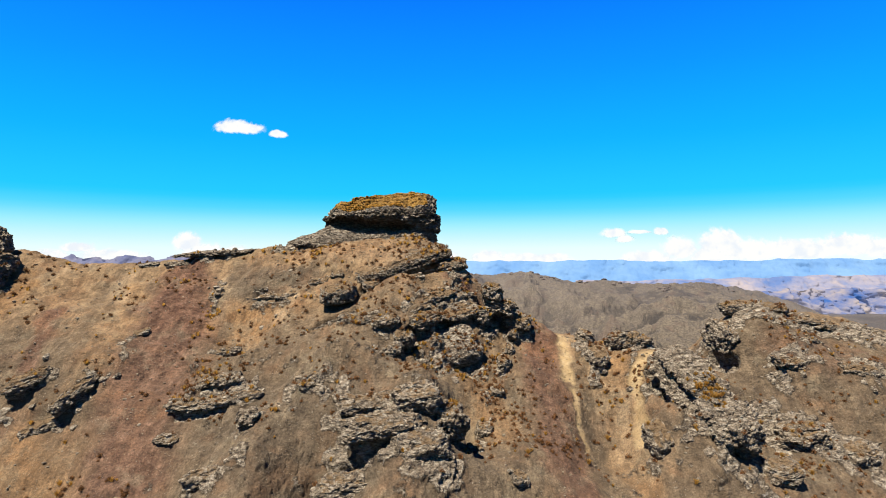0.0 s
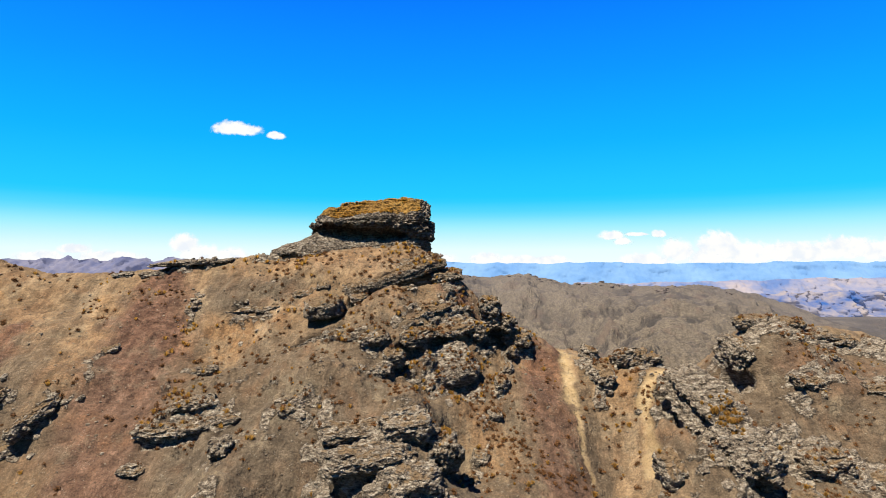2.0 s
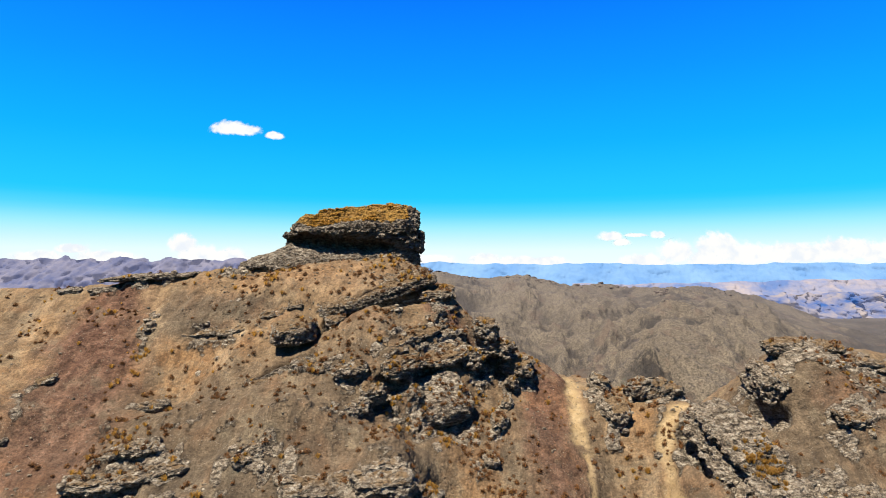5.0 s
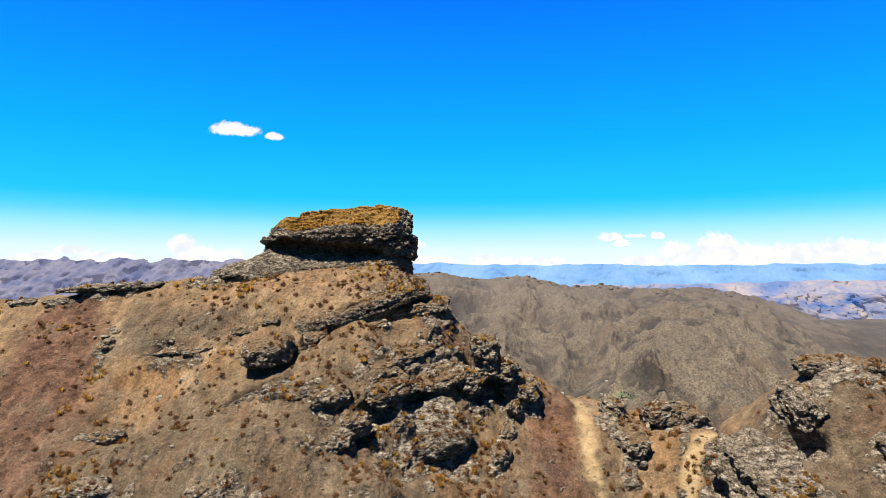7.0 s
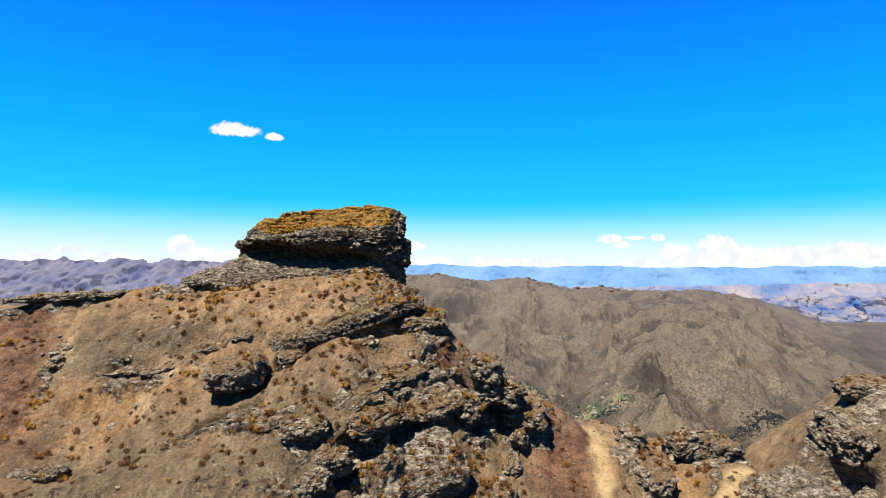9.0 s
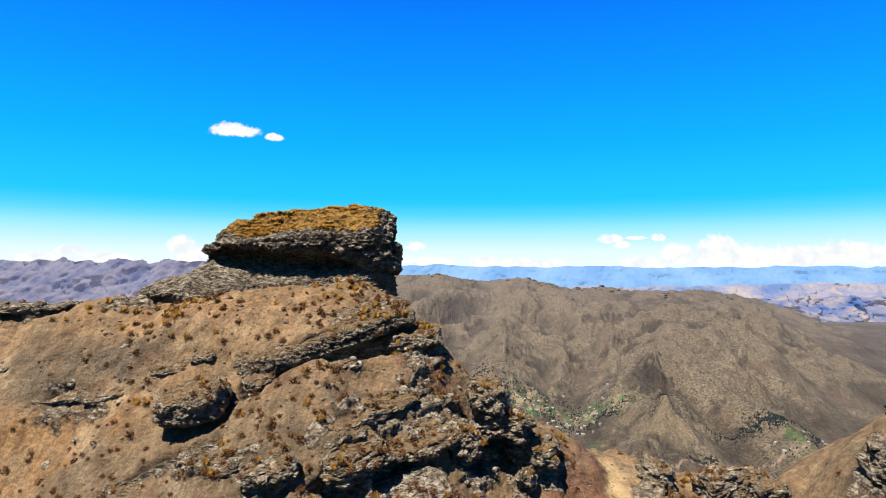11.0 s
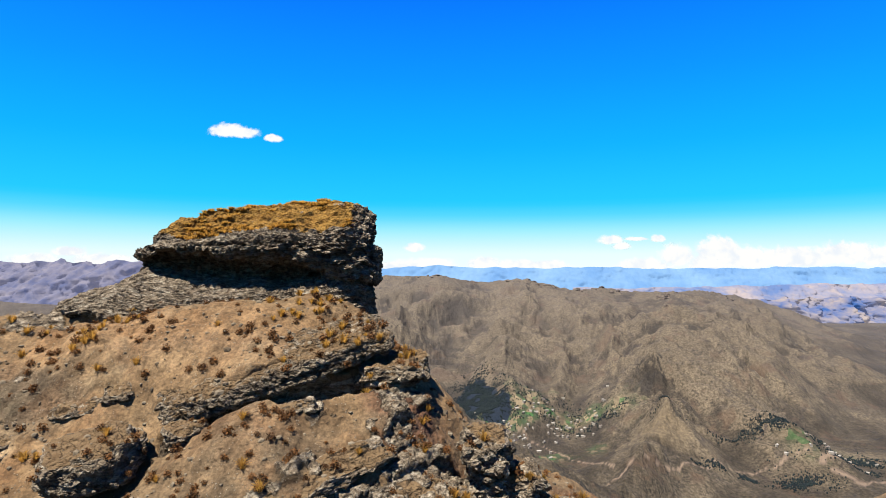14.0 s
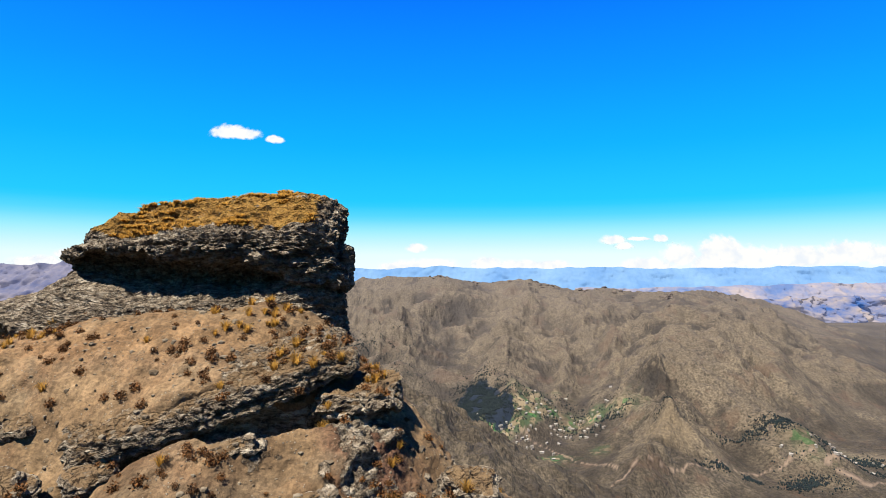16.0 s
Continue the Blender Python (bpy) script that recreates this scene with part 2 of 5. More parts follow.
    col = mix(t, maths(t, "MULTIPLY", grit, stony), col, (0.10, 0.062, 0.035))
    edge = maths(t, "ADD", attr(t, "rock"), maths(t, "MULTIPLY", maths(t, "SUBTRACT", noise_tex(t, vec, 1.6, 8, 0.72), 0.5), 1.1))
    rockmask = mapped(t, edge, 0.42, 0.58)
    col = mix(t, rockmask, col, rock_colour(t, vec))
    paint(t, b, col)
    beds = coords(t, (1.0, 1.0, 1.5), (0, math.atan(BED), 0))
    crags = maths(t, "ADD", noise_tex(t, beds, 2.2, 5, 0.65, 0.5), maths(t, "MULTIPLY", voronoi(t, beds, 2.4), 0.6))
    rough = maths(t, "MULTIPLY", crags, maths(t, "ADD", maths(t, "MULTIPLY", rockmask, 0.8), 0.2))
    first = bump(t, b, rough, 0.9, 0.40)
    fine = maths(t, "ADD", maths(t, "MULTIPLY", noise_tex(t, vec, 5.0, 4, 0.6), maths(t, "ADD", stony, 0.15)), maths(t, "MULTIPLY", chip, 0.4))
    bump(t, b, fine, 1.0, 0.16, first)
    return m


ROCK = make_rock_material()
SOIL = make_ground_material()

# ---- the hillside ----
# heights of cross sections through the hillside, from behind its crest (y = 8) down its face
XS = np.array([-62, -44, -34, -27, -20, -14, -8, -2, 3, 6.5, 10, 14, 19, 25, 31, 37, 44, 52, 66])
YS = np.array([-27, -20, -16, -13, -10, -5, 0, 8])
SECTION_BEHIND = [-9.5, -12, -13, -12.5, -12, -10.5, -8.5, -8, -8.5, -9.5, -13.5, -17.5, -21, -22, -24, -23, -17.5, -16.5, -22]
SECTION_CREST = [-2.5, -5, -6.5, -6, -5, -4.7, -4.1, -3.7, -3.3, -4.0, -7.8, -12.3, -14.8, -16.3, -18.3, -20, -12.8, -12.6, -15.5]
SECTION_5 = [-5, -7.5, -10, -8.5, -8.5, -7.4, -6.0, -5, -5, -6, -7, -11.2, -13.6, -15.8, -16, -19, -12.3, -15, -18]
SECTION_10 = [-8, -11, -12, -12.5, -13.5, -14.5, -11.6, -10.2, -8.5, -9.5, -11, -15, -16.5, -17.5, -16, -20, -17.5, -18.5, -21.5]
SECTION_13 = [-10.5, -13.5, -14, -14.5, -15.5, -16, -14.2, -11.8, -11, -11.5, -18, -17, -18.5, -20.5, -17.5, -19.5, -21, -22, -24]
SECTION_16 = [-13, -16, -16.5, -15.5, -18, -16, -15, -14, -15, -17.5, -18, -19.5, -20.5, -24, -20, -24.5, -24.5, -25, -26.5]
SECTION_20 = [-16, -19.5, -22, -21, -20.5, -20, -19, -15, -16.5, -16.2, -22.5, -22, -23, -26, -20.5, -24.5, -27, -28.5, -30]
SECTION_27 = [-21.5, -26.5, -28.5, -29, -26.5, -26.5, -21.5, -27, -21.5, -21, -23.5, -24.5, -26, -27.5, -28, -29, -31.5, -34, -37]
HEIGHTS = np.array([SECTION_27, SECTION_20, SECTION_16, SECTION_13, SECTION_10, SECTION_5, SECTION_CREST, SECTION_BEHIND], float).T


def weights(stations, v):
    """Weights of a smooth curve through the stations."""
    n = len(stations)
    v = np.clip(v, stations[0], stations[-1])
    i = np.clip(np.searchsorted(stations, v) - 1, 0, n - 2)
    h = stations[i + 1] - stations[i]
    t = (v - stations[i]) / h
    w, r = np.zeros((len(v), n)), np.arange(len(v))
    w[r, i] += 2 * t**3 - 3 * t**2 + 1
    w[r, i + 1] += -2 * t**3 + 3 * t**2
    for k, hh in ((i, t**3 - 2 * t**2 + t), (i + 1, t**3 - t**2)):
        a, b = np.clip(k - 1, 0, n - 1), np.clip(k + 1, 0, n - 1)
        d = stations[b] - stations[a]
        w[r, b] += hh * h / d
        w[r, a] -= hh * h / d
    return w


def hill(x, y):
    """Height of the smooth hillside; beyond its sections it falls away at the slope of its edge."""
    x, y = np.atleast_1d(np.asarray(x, float)), np.atleast_1d(np.asarray(y, float))
    z = np.einsum("pi,ij,pj->p", weights(XS, x), HEIGHTS, weights(YS, y), optimize=True)
    z -= 0.95 * np.maximum(YS[0] - y, 0) + 0.72 * np.maximum(y - YS[-1], 0)
    z -= 0.25 * np.maximum(x - XS[-1], 0) - 0.05 * np.maximum(XS[0] - x, 0)
    return z


# rock showing through the soil: (x, y) to (x, y), half width, strength
BANDS = [
    ((-14.5, -7.2), (-8.6, -8.6), 1.0, 0.6), ((-18, -5.4), (-17.7, -7.8), 0.5, 0.9), ((-16.2, -18.3), (-10.1, -18.2), 0.7, 0.85), ((-17.6, -20.0), (-9.7, -19.4), 0.8, 0.9),
    ((-15.9, -12.9), (-13.9, -12.6), 0.5, 0.8), ((-9.1, -23.9), (-8.8, -22.5), 0.8, 0.8), ((-5.2, -21.1), (-3.2, -21.4), 1.3, 0.85), ((-1, -22.9), (4.2, -25), 1.2, 0.95),
    ((4.5, -24.5), (8, -24.5), 1.9, 0.95), ((0, -25.7), (8, -28), 2.1, 0.95), ((-12, -27.2), (-9, -27.5), 1.2, 0.7), ((-3.6, -13.3), (2.5, -14.3), 0.8, 0.8),
    ((4, -12.9), (8.8, -9), 0.45, 0.75), ((5, -14.5), (8.3, -11.4), 0.8, 0.95), ((8.3, -11.4), (13, -7.5), 0.9, 0.95), ((7, -14), (11, -12.5), 1.9, 1.0), ((2.3, -17), (4.5, -15), 0.8, 0.8),
    ((0.8, -19.5), (3.5, -17.0), 0.7, 0.6), ((9, -6.5), (13, -9.5), 1.2, 0.8), ((12, -8.5), (18, -7.5), 1.5, 1.0), ((16.2, -7.8), (14.3, -13.4), 0.5, 0.8), ((13.6, -15.7), (11.1, -22.3), 0.5, 0.6),
    ((23.9, -6), (25.3, -11.3), 1.1, 0.9), ((28, -7.5), (30.6, -8.5), 1.3, 0.9), ((30.6, -12), (33.5, -21), 2.4, 1.0), ((35, -14), (36.5, -20), 1.0, 0.7),
    ((39.8, -4), (40.2, -8), 1.1, 1.0), ((41, -4.5), (62, -3), 2.0, 0.9), ((44, -11), (49, -9), 1.3, 0.75), ((42, -14.5), (50, -17), 2.2, 0.9), ((54, -9), (60, -11), 2.2, 0.75),
    ((-33.6, -18.4), (-31, -17.1), 0.9, 0.9), ((-28, -20), (-26.4, -18.1), 0.8, 0.9), ((-48, -6), (-44, -7), 2.2, 1.0), ((-26, -2), (-17, -1.5), 0.7, 0.8), ((-25, -11.2), (-24.1, -17), 0.5, 0.6),
    ((-13, -1.2), (-8, -1.5), 0.8, 0.8), ((4.6, -8.4), (6.0, -8.9), 0.5, 0.5), ((29, -22), (40, -24), 2.4, 0.6)]
# hollows under the overhanging beds: (x, y) to (x, y), half width, depth
HOLLOWS = [((-0.8, -9.25), (8.1, -6.35), 0.7, 1.7), ((-5.0, -13.0), (-1.6, -12.6), 0.6, 0.9), ((4.6, -15.0), (6.4, -13.6), 0.6, 1.5), ((6.4, -13.4), (9.0, -11.4), 0.5, 1.2),
           ((11.6, -9.6), (13.0, -9.0), 0.6, 1.0), ((-11.4, -1.5), (-6.8, -1.9), 0.55, 0.8), ((-16.5, -20.8), (-12.5, -20.4), 0.4, 0.5),
           ((39.2, -6.4), (40.6, -8.6), 0.9, 2.0), ((30.0, -13.4), (31.6, -20.0), 0.7, 1.5), ((0.0, -26.6), (6.5, -27.0), 0.6, 0.9), ((8.8, -24.4), (9.6, -22.6), 0.5, 1.0)]
RED = [((-22.5, -2.8), (-24, -8), 2.6), ((-21.5, -9), (-19.5, -26), 4.6), ((18.6, -7.5), (20, -28), 2.2), ((-35, -10.5), (-34, -16), 1.6), ((9.8, -7.4), (12.2, -8.2), 1.5),
       ((-33, -20), (-30, -24), 2.2, 0.6), ((46, -9), (58, -8), 2.0, 0.7), ((21, -4), (21, -9), 1.2), ((-6, -3.6), (5.5, -5.2), 1.8, 0.4)]
OCHRE = [((-13.7, -9.4), (-7.5, -11), 1.5), ((-9, -3.5), (6, -4.0), 1.4, 0.7), ((-29.5, -6), (-27, -16), 1.6, 0.8), ((11, -14), (14, -20), 2.0),
         ((26.5, -10), (26, -24), 1.8), ((-41, -6), (-42, -14), 1.6), ((-31, -22), (-26, -25), 2.4)]
GREY = [((-31.5, -4), (-29.5, -13), 1.4, 0.5), ((-9, -13.5), (2, -18.5), 3.4, 0.75), ((-18, -20), (4, -25), 5.5), ((-14, -28), (10, -28), 5.0), ((-20, -14), (-16, -19), 2.2, 0.6), ((40, -9), (60, -10), 8.0, 0.85), ((1.5, -9.4), (7, -11.5), 1.6, 0.7), ((-16, -6), (-8, -7), 1.5)]
PALE = [((-9.5, -8.6), (-8.3, -12), 0.7), ((-12, -5), (6, -5.0), 2.2, 0.25), ((-30.5, -4), (-28, -12), 1.2, 0.5), ((-1.5, -15.5), (1.2, -16.5), 0.35), ((-17.6, -5.2), (-17.4, -8.0), 0.5), ((25.5, -12), (27, -22), 1.4, 0.6)]
PATHS = [((22.2, -4.0), (21.8, -8), 0.7), ((21.8, -8), (21.6, -12.4), 0.62), ((21.6, -12.4), (21.9, -19), 0.3), ((33.2, -8.8), (30.4, -10.4), 0.55), ((30.4, -10.4), (28.5, -13.4), 0.7),
         ((28.5, -13.4), (27.4, -19), 0.5)]


def hillside():
    span = lambda a, b, step: np.arange(a, b, step)
    xs = np.concatenate([span(-400, -80, 20), span(-80, -48, 1.0), span(-48, -15, 0.18), span(-15, 17, 0.09), span(17, 62, 0.18), span(62, 90, 1.0), span(90, 400, 20)])
    ys = np.concatenate([span(-420, -60, 12), span(-60, -33, 0.8), span(-33, -16, 0.15), span(-16, 1.5, 0.085), span(1.5, 8, 0.3), span(8, 40, 1.5), span(40, 420, 14)])
    gx, gy = np.meshgrid(xs, ys)
    x, y = gx.ravel(), gy.ravel()
    z = hill(x, y)
    p = np.stack([x, y, z], 1)
    near = (x > -85) & (x < 95) & (y > -65) & (y < 30)
    q = p[near]
    wob = np.stack([fbm(q * 0.35, 3), fbm(q * 0.35 + 50, 3)], 1)
    wx, wy = q[:, 0] + 1.3 * wob[:, 0], q[:, 1] + 1.3 * wob[:, 1]

    def zone(lines):
        m = np.zeros(len(q))
        for (a, b), (c, d), r, *s in lines:
            dist, _ = to_segment(wx, wy, a, b, c, d)
            m = np.maximum(m, (s[0] if s else 1.0) * smooth(r * 1.6, r * 0.4, dist))
        return m

    rock = np.maximum(zone(BANDS), 0.45 * smooth(0.25, 0.65, fbm(q * (0.22, 0.22, 0.22) + 31, 4)))
    craggy = smooth(-11, -16, wy) * smooth(-17, -12, wx) * smooth(13, 8, wx)
    rock = np.maximum(rock, 0.5 * craggy * smooth(0.0, 0.45, fbm(q * 0.4 + 91, 4)))
    wx, wy = q[:, 0] + 0.6 * wob[:, 0], q[:, 1] + 0.6 * wob[:, 1]
    path = zone(PATHS) * (1 - 0.4 * smooth(-8, -18, wy)) * smooth(-1.0, -0.1, fbm(q * 0.7 + 13, 4))
    rock *= 1 - path
    wx, wy = q[:, 0] + 1.3 * wob[:, 0], q[:, 1] + 1.3 * wob[:, 1]
    red, ochre, grey, pale = zone(RED), zone(OCHRE), zone(GREY), zone(PALE)
    grey = np.maximum(grey, 0.8 * smooth(-7.5, -15, wy) * (1 - 0.5 * ochre))
    # relief: swells, beds that jut out and break back, joints
    low = q[:, 2] - BED * q[:, 0]
    warp = 0.9 * fbm(q * 0.22 + 7, 3) + 0.25 * fbm(q * 1.1, 3)

    def beds(thick, shift):
        b = low / thick + warp * (1.15 / thick) ** 0.5 + shift
        layer = np.floor(b)
        f = b - layer
        return (1 - f) ** 0.8 * smooth(0.0, 0.12, f) * CELL[(layer.astype(int) * 37) & 511, 0]

    d1, d2, val = cells(q * (0.42, 0.42, 0.8) + 0.35 * np.stack([wob[:, 0], wob[:, 1], wob[:, 0]], 1))
    block = (val - 0.5) - 0.35 * smooth(0.07, 0.0, d2 - d1)
    e1, e2, val = cells(q * (2.2, 2.2, 3.6) + 0.5 * np.stack([wob[:, 0], wob[:, 1], wob[:, 0]], 1))
    chips = (val - 0.5) - 0.4 * smooth(0.10, 0.0, e2 - e1)
    patch = smooth(-0.25, 0.35, fbm(q * 0.5 + 71, 4) + rock - 0.55)
    out = 0.55 * fbm(q * 0.17, 3) + 0.13 * fbm(q * 0.8 + 5, 4) + 0.05 * fbm(q * 3.5, 3)
    out += rock * patch * (1 - 0.45 * smooth(37, 42, q[:, 0])) * (0.70 * (beds(1.3, 0) - 0.2) + 0.30 * (beds(0.45, 0.4) - 0.2) + 0.38 * block + 0.10 * chips + 0.16 * ridged(q * 0.9 + 11, 4) + 0.08 * fbm(q * 3.3, 3))
    out += (0.05 * red + 0.03) * chips + 0.10 * (1 - path) * smooth(0.1, 0.5, fbm(q * 0.9 + 23, 4)) * (beds(0.3, 0.1) + chips)
    rock = rock * (0.35 + 0.65 * patch)
    hollow = np.zeros(len(q))
    for (a, b), (c, d), r, deep in HOLLOWS:
        dist, _ = to_segment(q[:, 0] + 0.3 * wob[:, 0], q[:, 1] + 0.3 * wob[:, 1], a, b, c, d)
        hollow = np.maximum(hollow, deep * smooth(r * 1.3, r * 0.5, dist))
    out -= hollow
    out -= 0.18 * path
    disp = np.zeros(len(p))
    disp[near] = out * smooth(0, 8, np.minimum.reduce([q[:, 0] + 85, 95 - q[:, 0], q[:, 1] + 65, 30 - q[:, 1]]))
    far_lumps = np.zeros(len(p))
    far_lumps[~near] = 6 * fbm(p[~near] * 0.02, 3)
    base = p.reshape(len(ys), len(xs), 3)
    nrm = grid_normals(base).reshape(-1, 3)
    p = p + nrm * disp[:, None]
    p[:, 2] += far_lumps * smooth(0, 60, np.maximum.reduce([-85 - x, x - 95, -65 - y, y - 30]))
    me = mesh_of("ground", p, grid_faces(len(ys), len(xs)), SOIL)
    for name, v in (("rock", np.maximum(rock, smooth(0.2, 0.6, hollow))), ("red", red), ("ochre", ochre), ("path", path), ("grey", grey), ("pale", pale)):
        full = np.zeros(len(p))
        full[near] = v
        attribute(me, name, full)
    ob = tagged(new("ground", me), "steep dry mountainside of tan soil, red scree and grey rock bands", "ground", kind="structure")
    return ob, xs, ys, p.reshape(len(ys), len(xs), 3), nrm.reshape(len(ys), len(xs), 3)


GROUND, GX, GY, GP, GN = hillside()


STANDING = [(GROUND, -1e9, 1e9, -1e9, 1e9)]      # the ground and the rocks on it, with their reach in the plan


def on_top(x, y):
    """The highest surface over x, y among the ground and its rocks, and its normal."""
    best = None
    for ob, x0, x1, y0, y1 in STANDING:
        if x0 < x < x1 and y0 < y < y1:
            hit, p, n, _ = ob.ray_cast(Vector((x, y, 60)) - ob.location, (0, 0, -1), depsgraph=DEPS)
            if hit and (best is None or p.z + ob.location.z > best[0].z):
                best = p + ob.location, n
    return best or on_ground(x, y)


def on_ground(x, y):
    """The point of the finished ground whose place in the plan began at x, y, and its normal."""
    i, j = int(np.clip(np.searchsorted(GY, y), 0, len(GY) - 1)), int(np.clip(np.searchsorted(GX, x), 0, len(GX) - 1))
    return Vector(GP[i, j]), Vector(GN[i, j])


# ---- rocks ----
def sphere_points(sub):
    bm = bmesh.new()
    bmesh.ops.create_icosphere(bm, subdivisions=sub, radius=1)
    v = np.array([w.co[:] for w in bm.verts])
    f = np.array([[w.index for w in g.verts] for g in bm.faces])
    bm.free()
    return v, f


BALLS = {sub: sphere_points(sub) for sub in (3, 4, 5, 6, 7)}


def boxy(u, k):
    return u / ((np.abs(u) ** k).sum(1) ** (1 / k))[:, None]


def weather(p, faces, seed, amount, bed=BED, size=1.0):
    """Break a smooth body into beds, blocks and joints; p in metres."""
    tri = p[faces]
    fn = np.cross(tri[:, 1] - tri[:, 0], tri[:, 2] - tri[:, 0])
    n = np.zeros_like(p)
    for k in range(3):
        np.add.at(n, faces[:, k], fn)
    n /= np.linalg.norm(n, axis=1)[:, None] + 1e-9
    q = p / size + seed * 13.7
    b = (q[:, 2] - bed * q[:, 0]) / 0.55 + 0.8 * fbm(q * 0.5, 3) + 0.2 * fbm(q * 2, 2)
    layer = np.floor(b)
    f = b - layer
    jut = (1 - f) ** 0.7 * smooth(0, 0.14, f) * (0.25 + 0.75 * CELL[(layer.astype(int) * 29 + seed * 7) & 511, 1])
    w = np.stack([fbm(q * 0.8, 2), fbm(q * 0.8 + 9, 2), fbm(q * 0.8 + 21, 2)], 1)
    d1, d2, val = cells(q * (1.0, 1.0, 1.7) + 0.35 * w)
    block = (val - 0.5) - 0.5 * smooth(0.13, 0.0, d2 - d1)
    d1, d2, val = cells(q * (2.6, 2.6, 4.4) + 0.5 * w)
    chips = (val - 0.5) - 0.5 * smooth(0.14, 0.0, d2 - d1)
    steep = 1 - 0.6 * np.clip(n[:, 2], 0, 1)
    d = 0.55 * fbm(q * 0.5, 3) + steep * (0.60 * (jut - 0.35) + 0.42 * block + 0.34 * chips + 0.20 * ridged(q * 1.3, 4)) + 0.20 * fbm(q * 3.6, 4, 0.6)
    facing = n @ np.array([0, -0.42, 0.907])
    return p + n * (d * amount)[:, None], smooth(0.62, 0.95, facing)


def rock(name, at, dims, turn=0.0, tilt=0.0, lean=0.0, seed=1, sub=5, k=3.5, amount=0.35, taper=0.0, label="", size=1.0, category="rock", group="", warp=0.14, soiled=1.0):
    """A weathered block of rock; dims are its full length, depth and height, tilt raises its +x end, lean its back."""
    u, f = BALLS[sub]
    p = boxy(u, k) * (np.array(dims) / 2)
    p[:, :2] *= (1 - taper * (p[:, 2:] / dims[2] + 0.5))
    c = p / dims * 2.4 + seed * 5.3
    p = p + np.stack([fbm(c, 2), fbm(c + 31, 2), fbm(c + 67, 2)], 1) * np.array(dims) * warp
    r = np.array(Euler((radians(lean), radians(-tilt), radians(turn))).to_matrix())
    p = p @ r.T
    p, flat = weather(p, f, seed, amount, size=size)
    me = mesh_of(name, p, f, ROCK, smoothed=False)
    attribute(me, "flat", flat * soiled)
    ob = new(name, me)
    ob.location = at
    low, high = p.min(0) + np.array(at), p.max(0) + np.array(at)
    STANDING.append((ob, low[0], high[0], low[1], high[1]))
    return tagged(ob, label or "weathered grey-brown rock bedded in the dry slope", category, group)


def summit_cap():
    """The great overhanging block on the summit: a thin beak at one end, an upright cliff at the other, its top sloping to the front."""
    u, f = BALLS[7]
    b = boxy(u, 9)
    s = b[:, 0]                                        # -1 at the beak, 1 at the cliff
    x = np.where(s < 0, 7.0, 7.1) * s
    top = np.interp(s, [-1, -0.8, -0.45, 0.0, 0.5, 0.8, 1], [0.4, 1.45, 2.0, 2.4, 2.8, 2.75, 2.3])
    lip = np.interp(s, [-1, -0.7, -0.35, 0.1, 0.45, 0.7, 1], [-0.5, -0.35, -0.7, -0.95, -1.05, -1.8, -2.4])
    front = np.interp(s, [-1, -0.7, -0.2, 0.4, 0.85, 1], [0.4, -0.6, -1.2, -1.3, -1.0, 0.0])
    back = np.interp(s, [-1, -0.5, 0.5, 1], [2.5, 6.5, 7.0, 5.0])
    v, w = (b[:, 1] + 1) / 2, (b[:, 2] + 1) / 2
    y = front + (back - front) * v
    roof = top - 1.7 * np.clip(1 - (y - front) / 3.6, 0, 1) ** 1.5
    floor_ = lip - (lip + 2.6) * smooth(front + np.minimum(2.4, 0.36 * (back - front)), front + np.minimum(3.4, 0.58 * (back - front)), y)
    z = floor_ + (roof - floor_) * w
    y = y + 1.0 * (2 * w - 1) ** 2 * np.clip(1 - v * 2.2, 0, 1)
    p = np.stack([x, y, z], 1)
    grass = smooth(0.80, 0.97, w) * smooth(-1, -0.75, s) * smooth(-0.1, 0.9, z) * smooth(0.97, 0.78, s)
    p, flat = weather(p, f, 3, 0.60, bed=0.05, size=0.95)
    me = mesh_of("summit_rock", p, f, ROCK, smoothed=False)
    attribute(me, "flat", flat * 0)
    attribute(me, "grass", grass)
    return tagged(new("summit_rock", me), "massive overhanging grey rock with golden grass on its top", "rock")


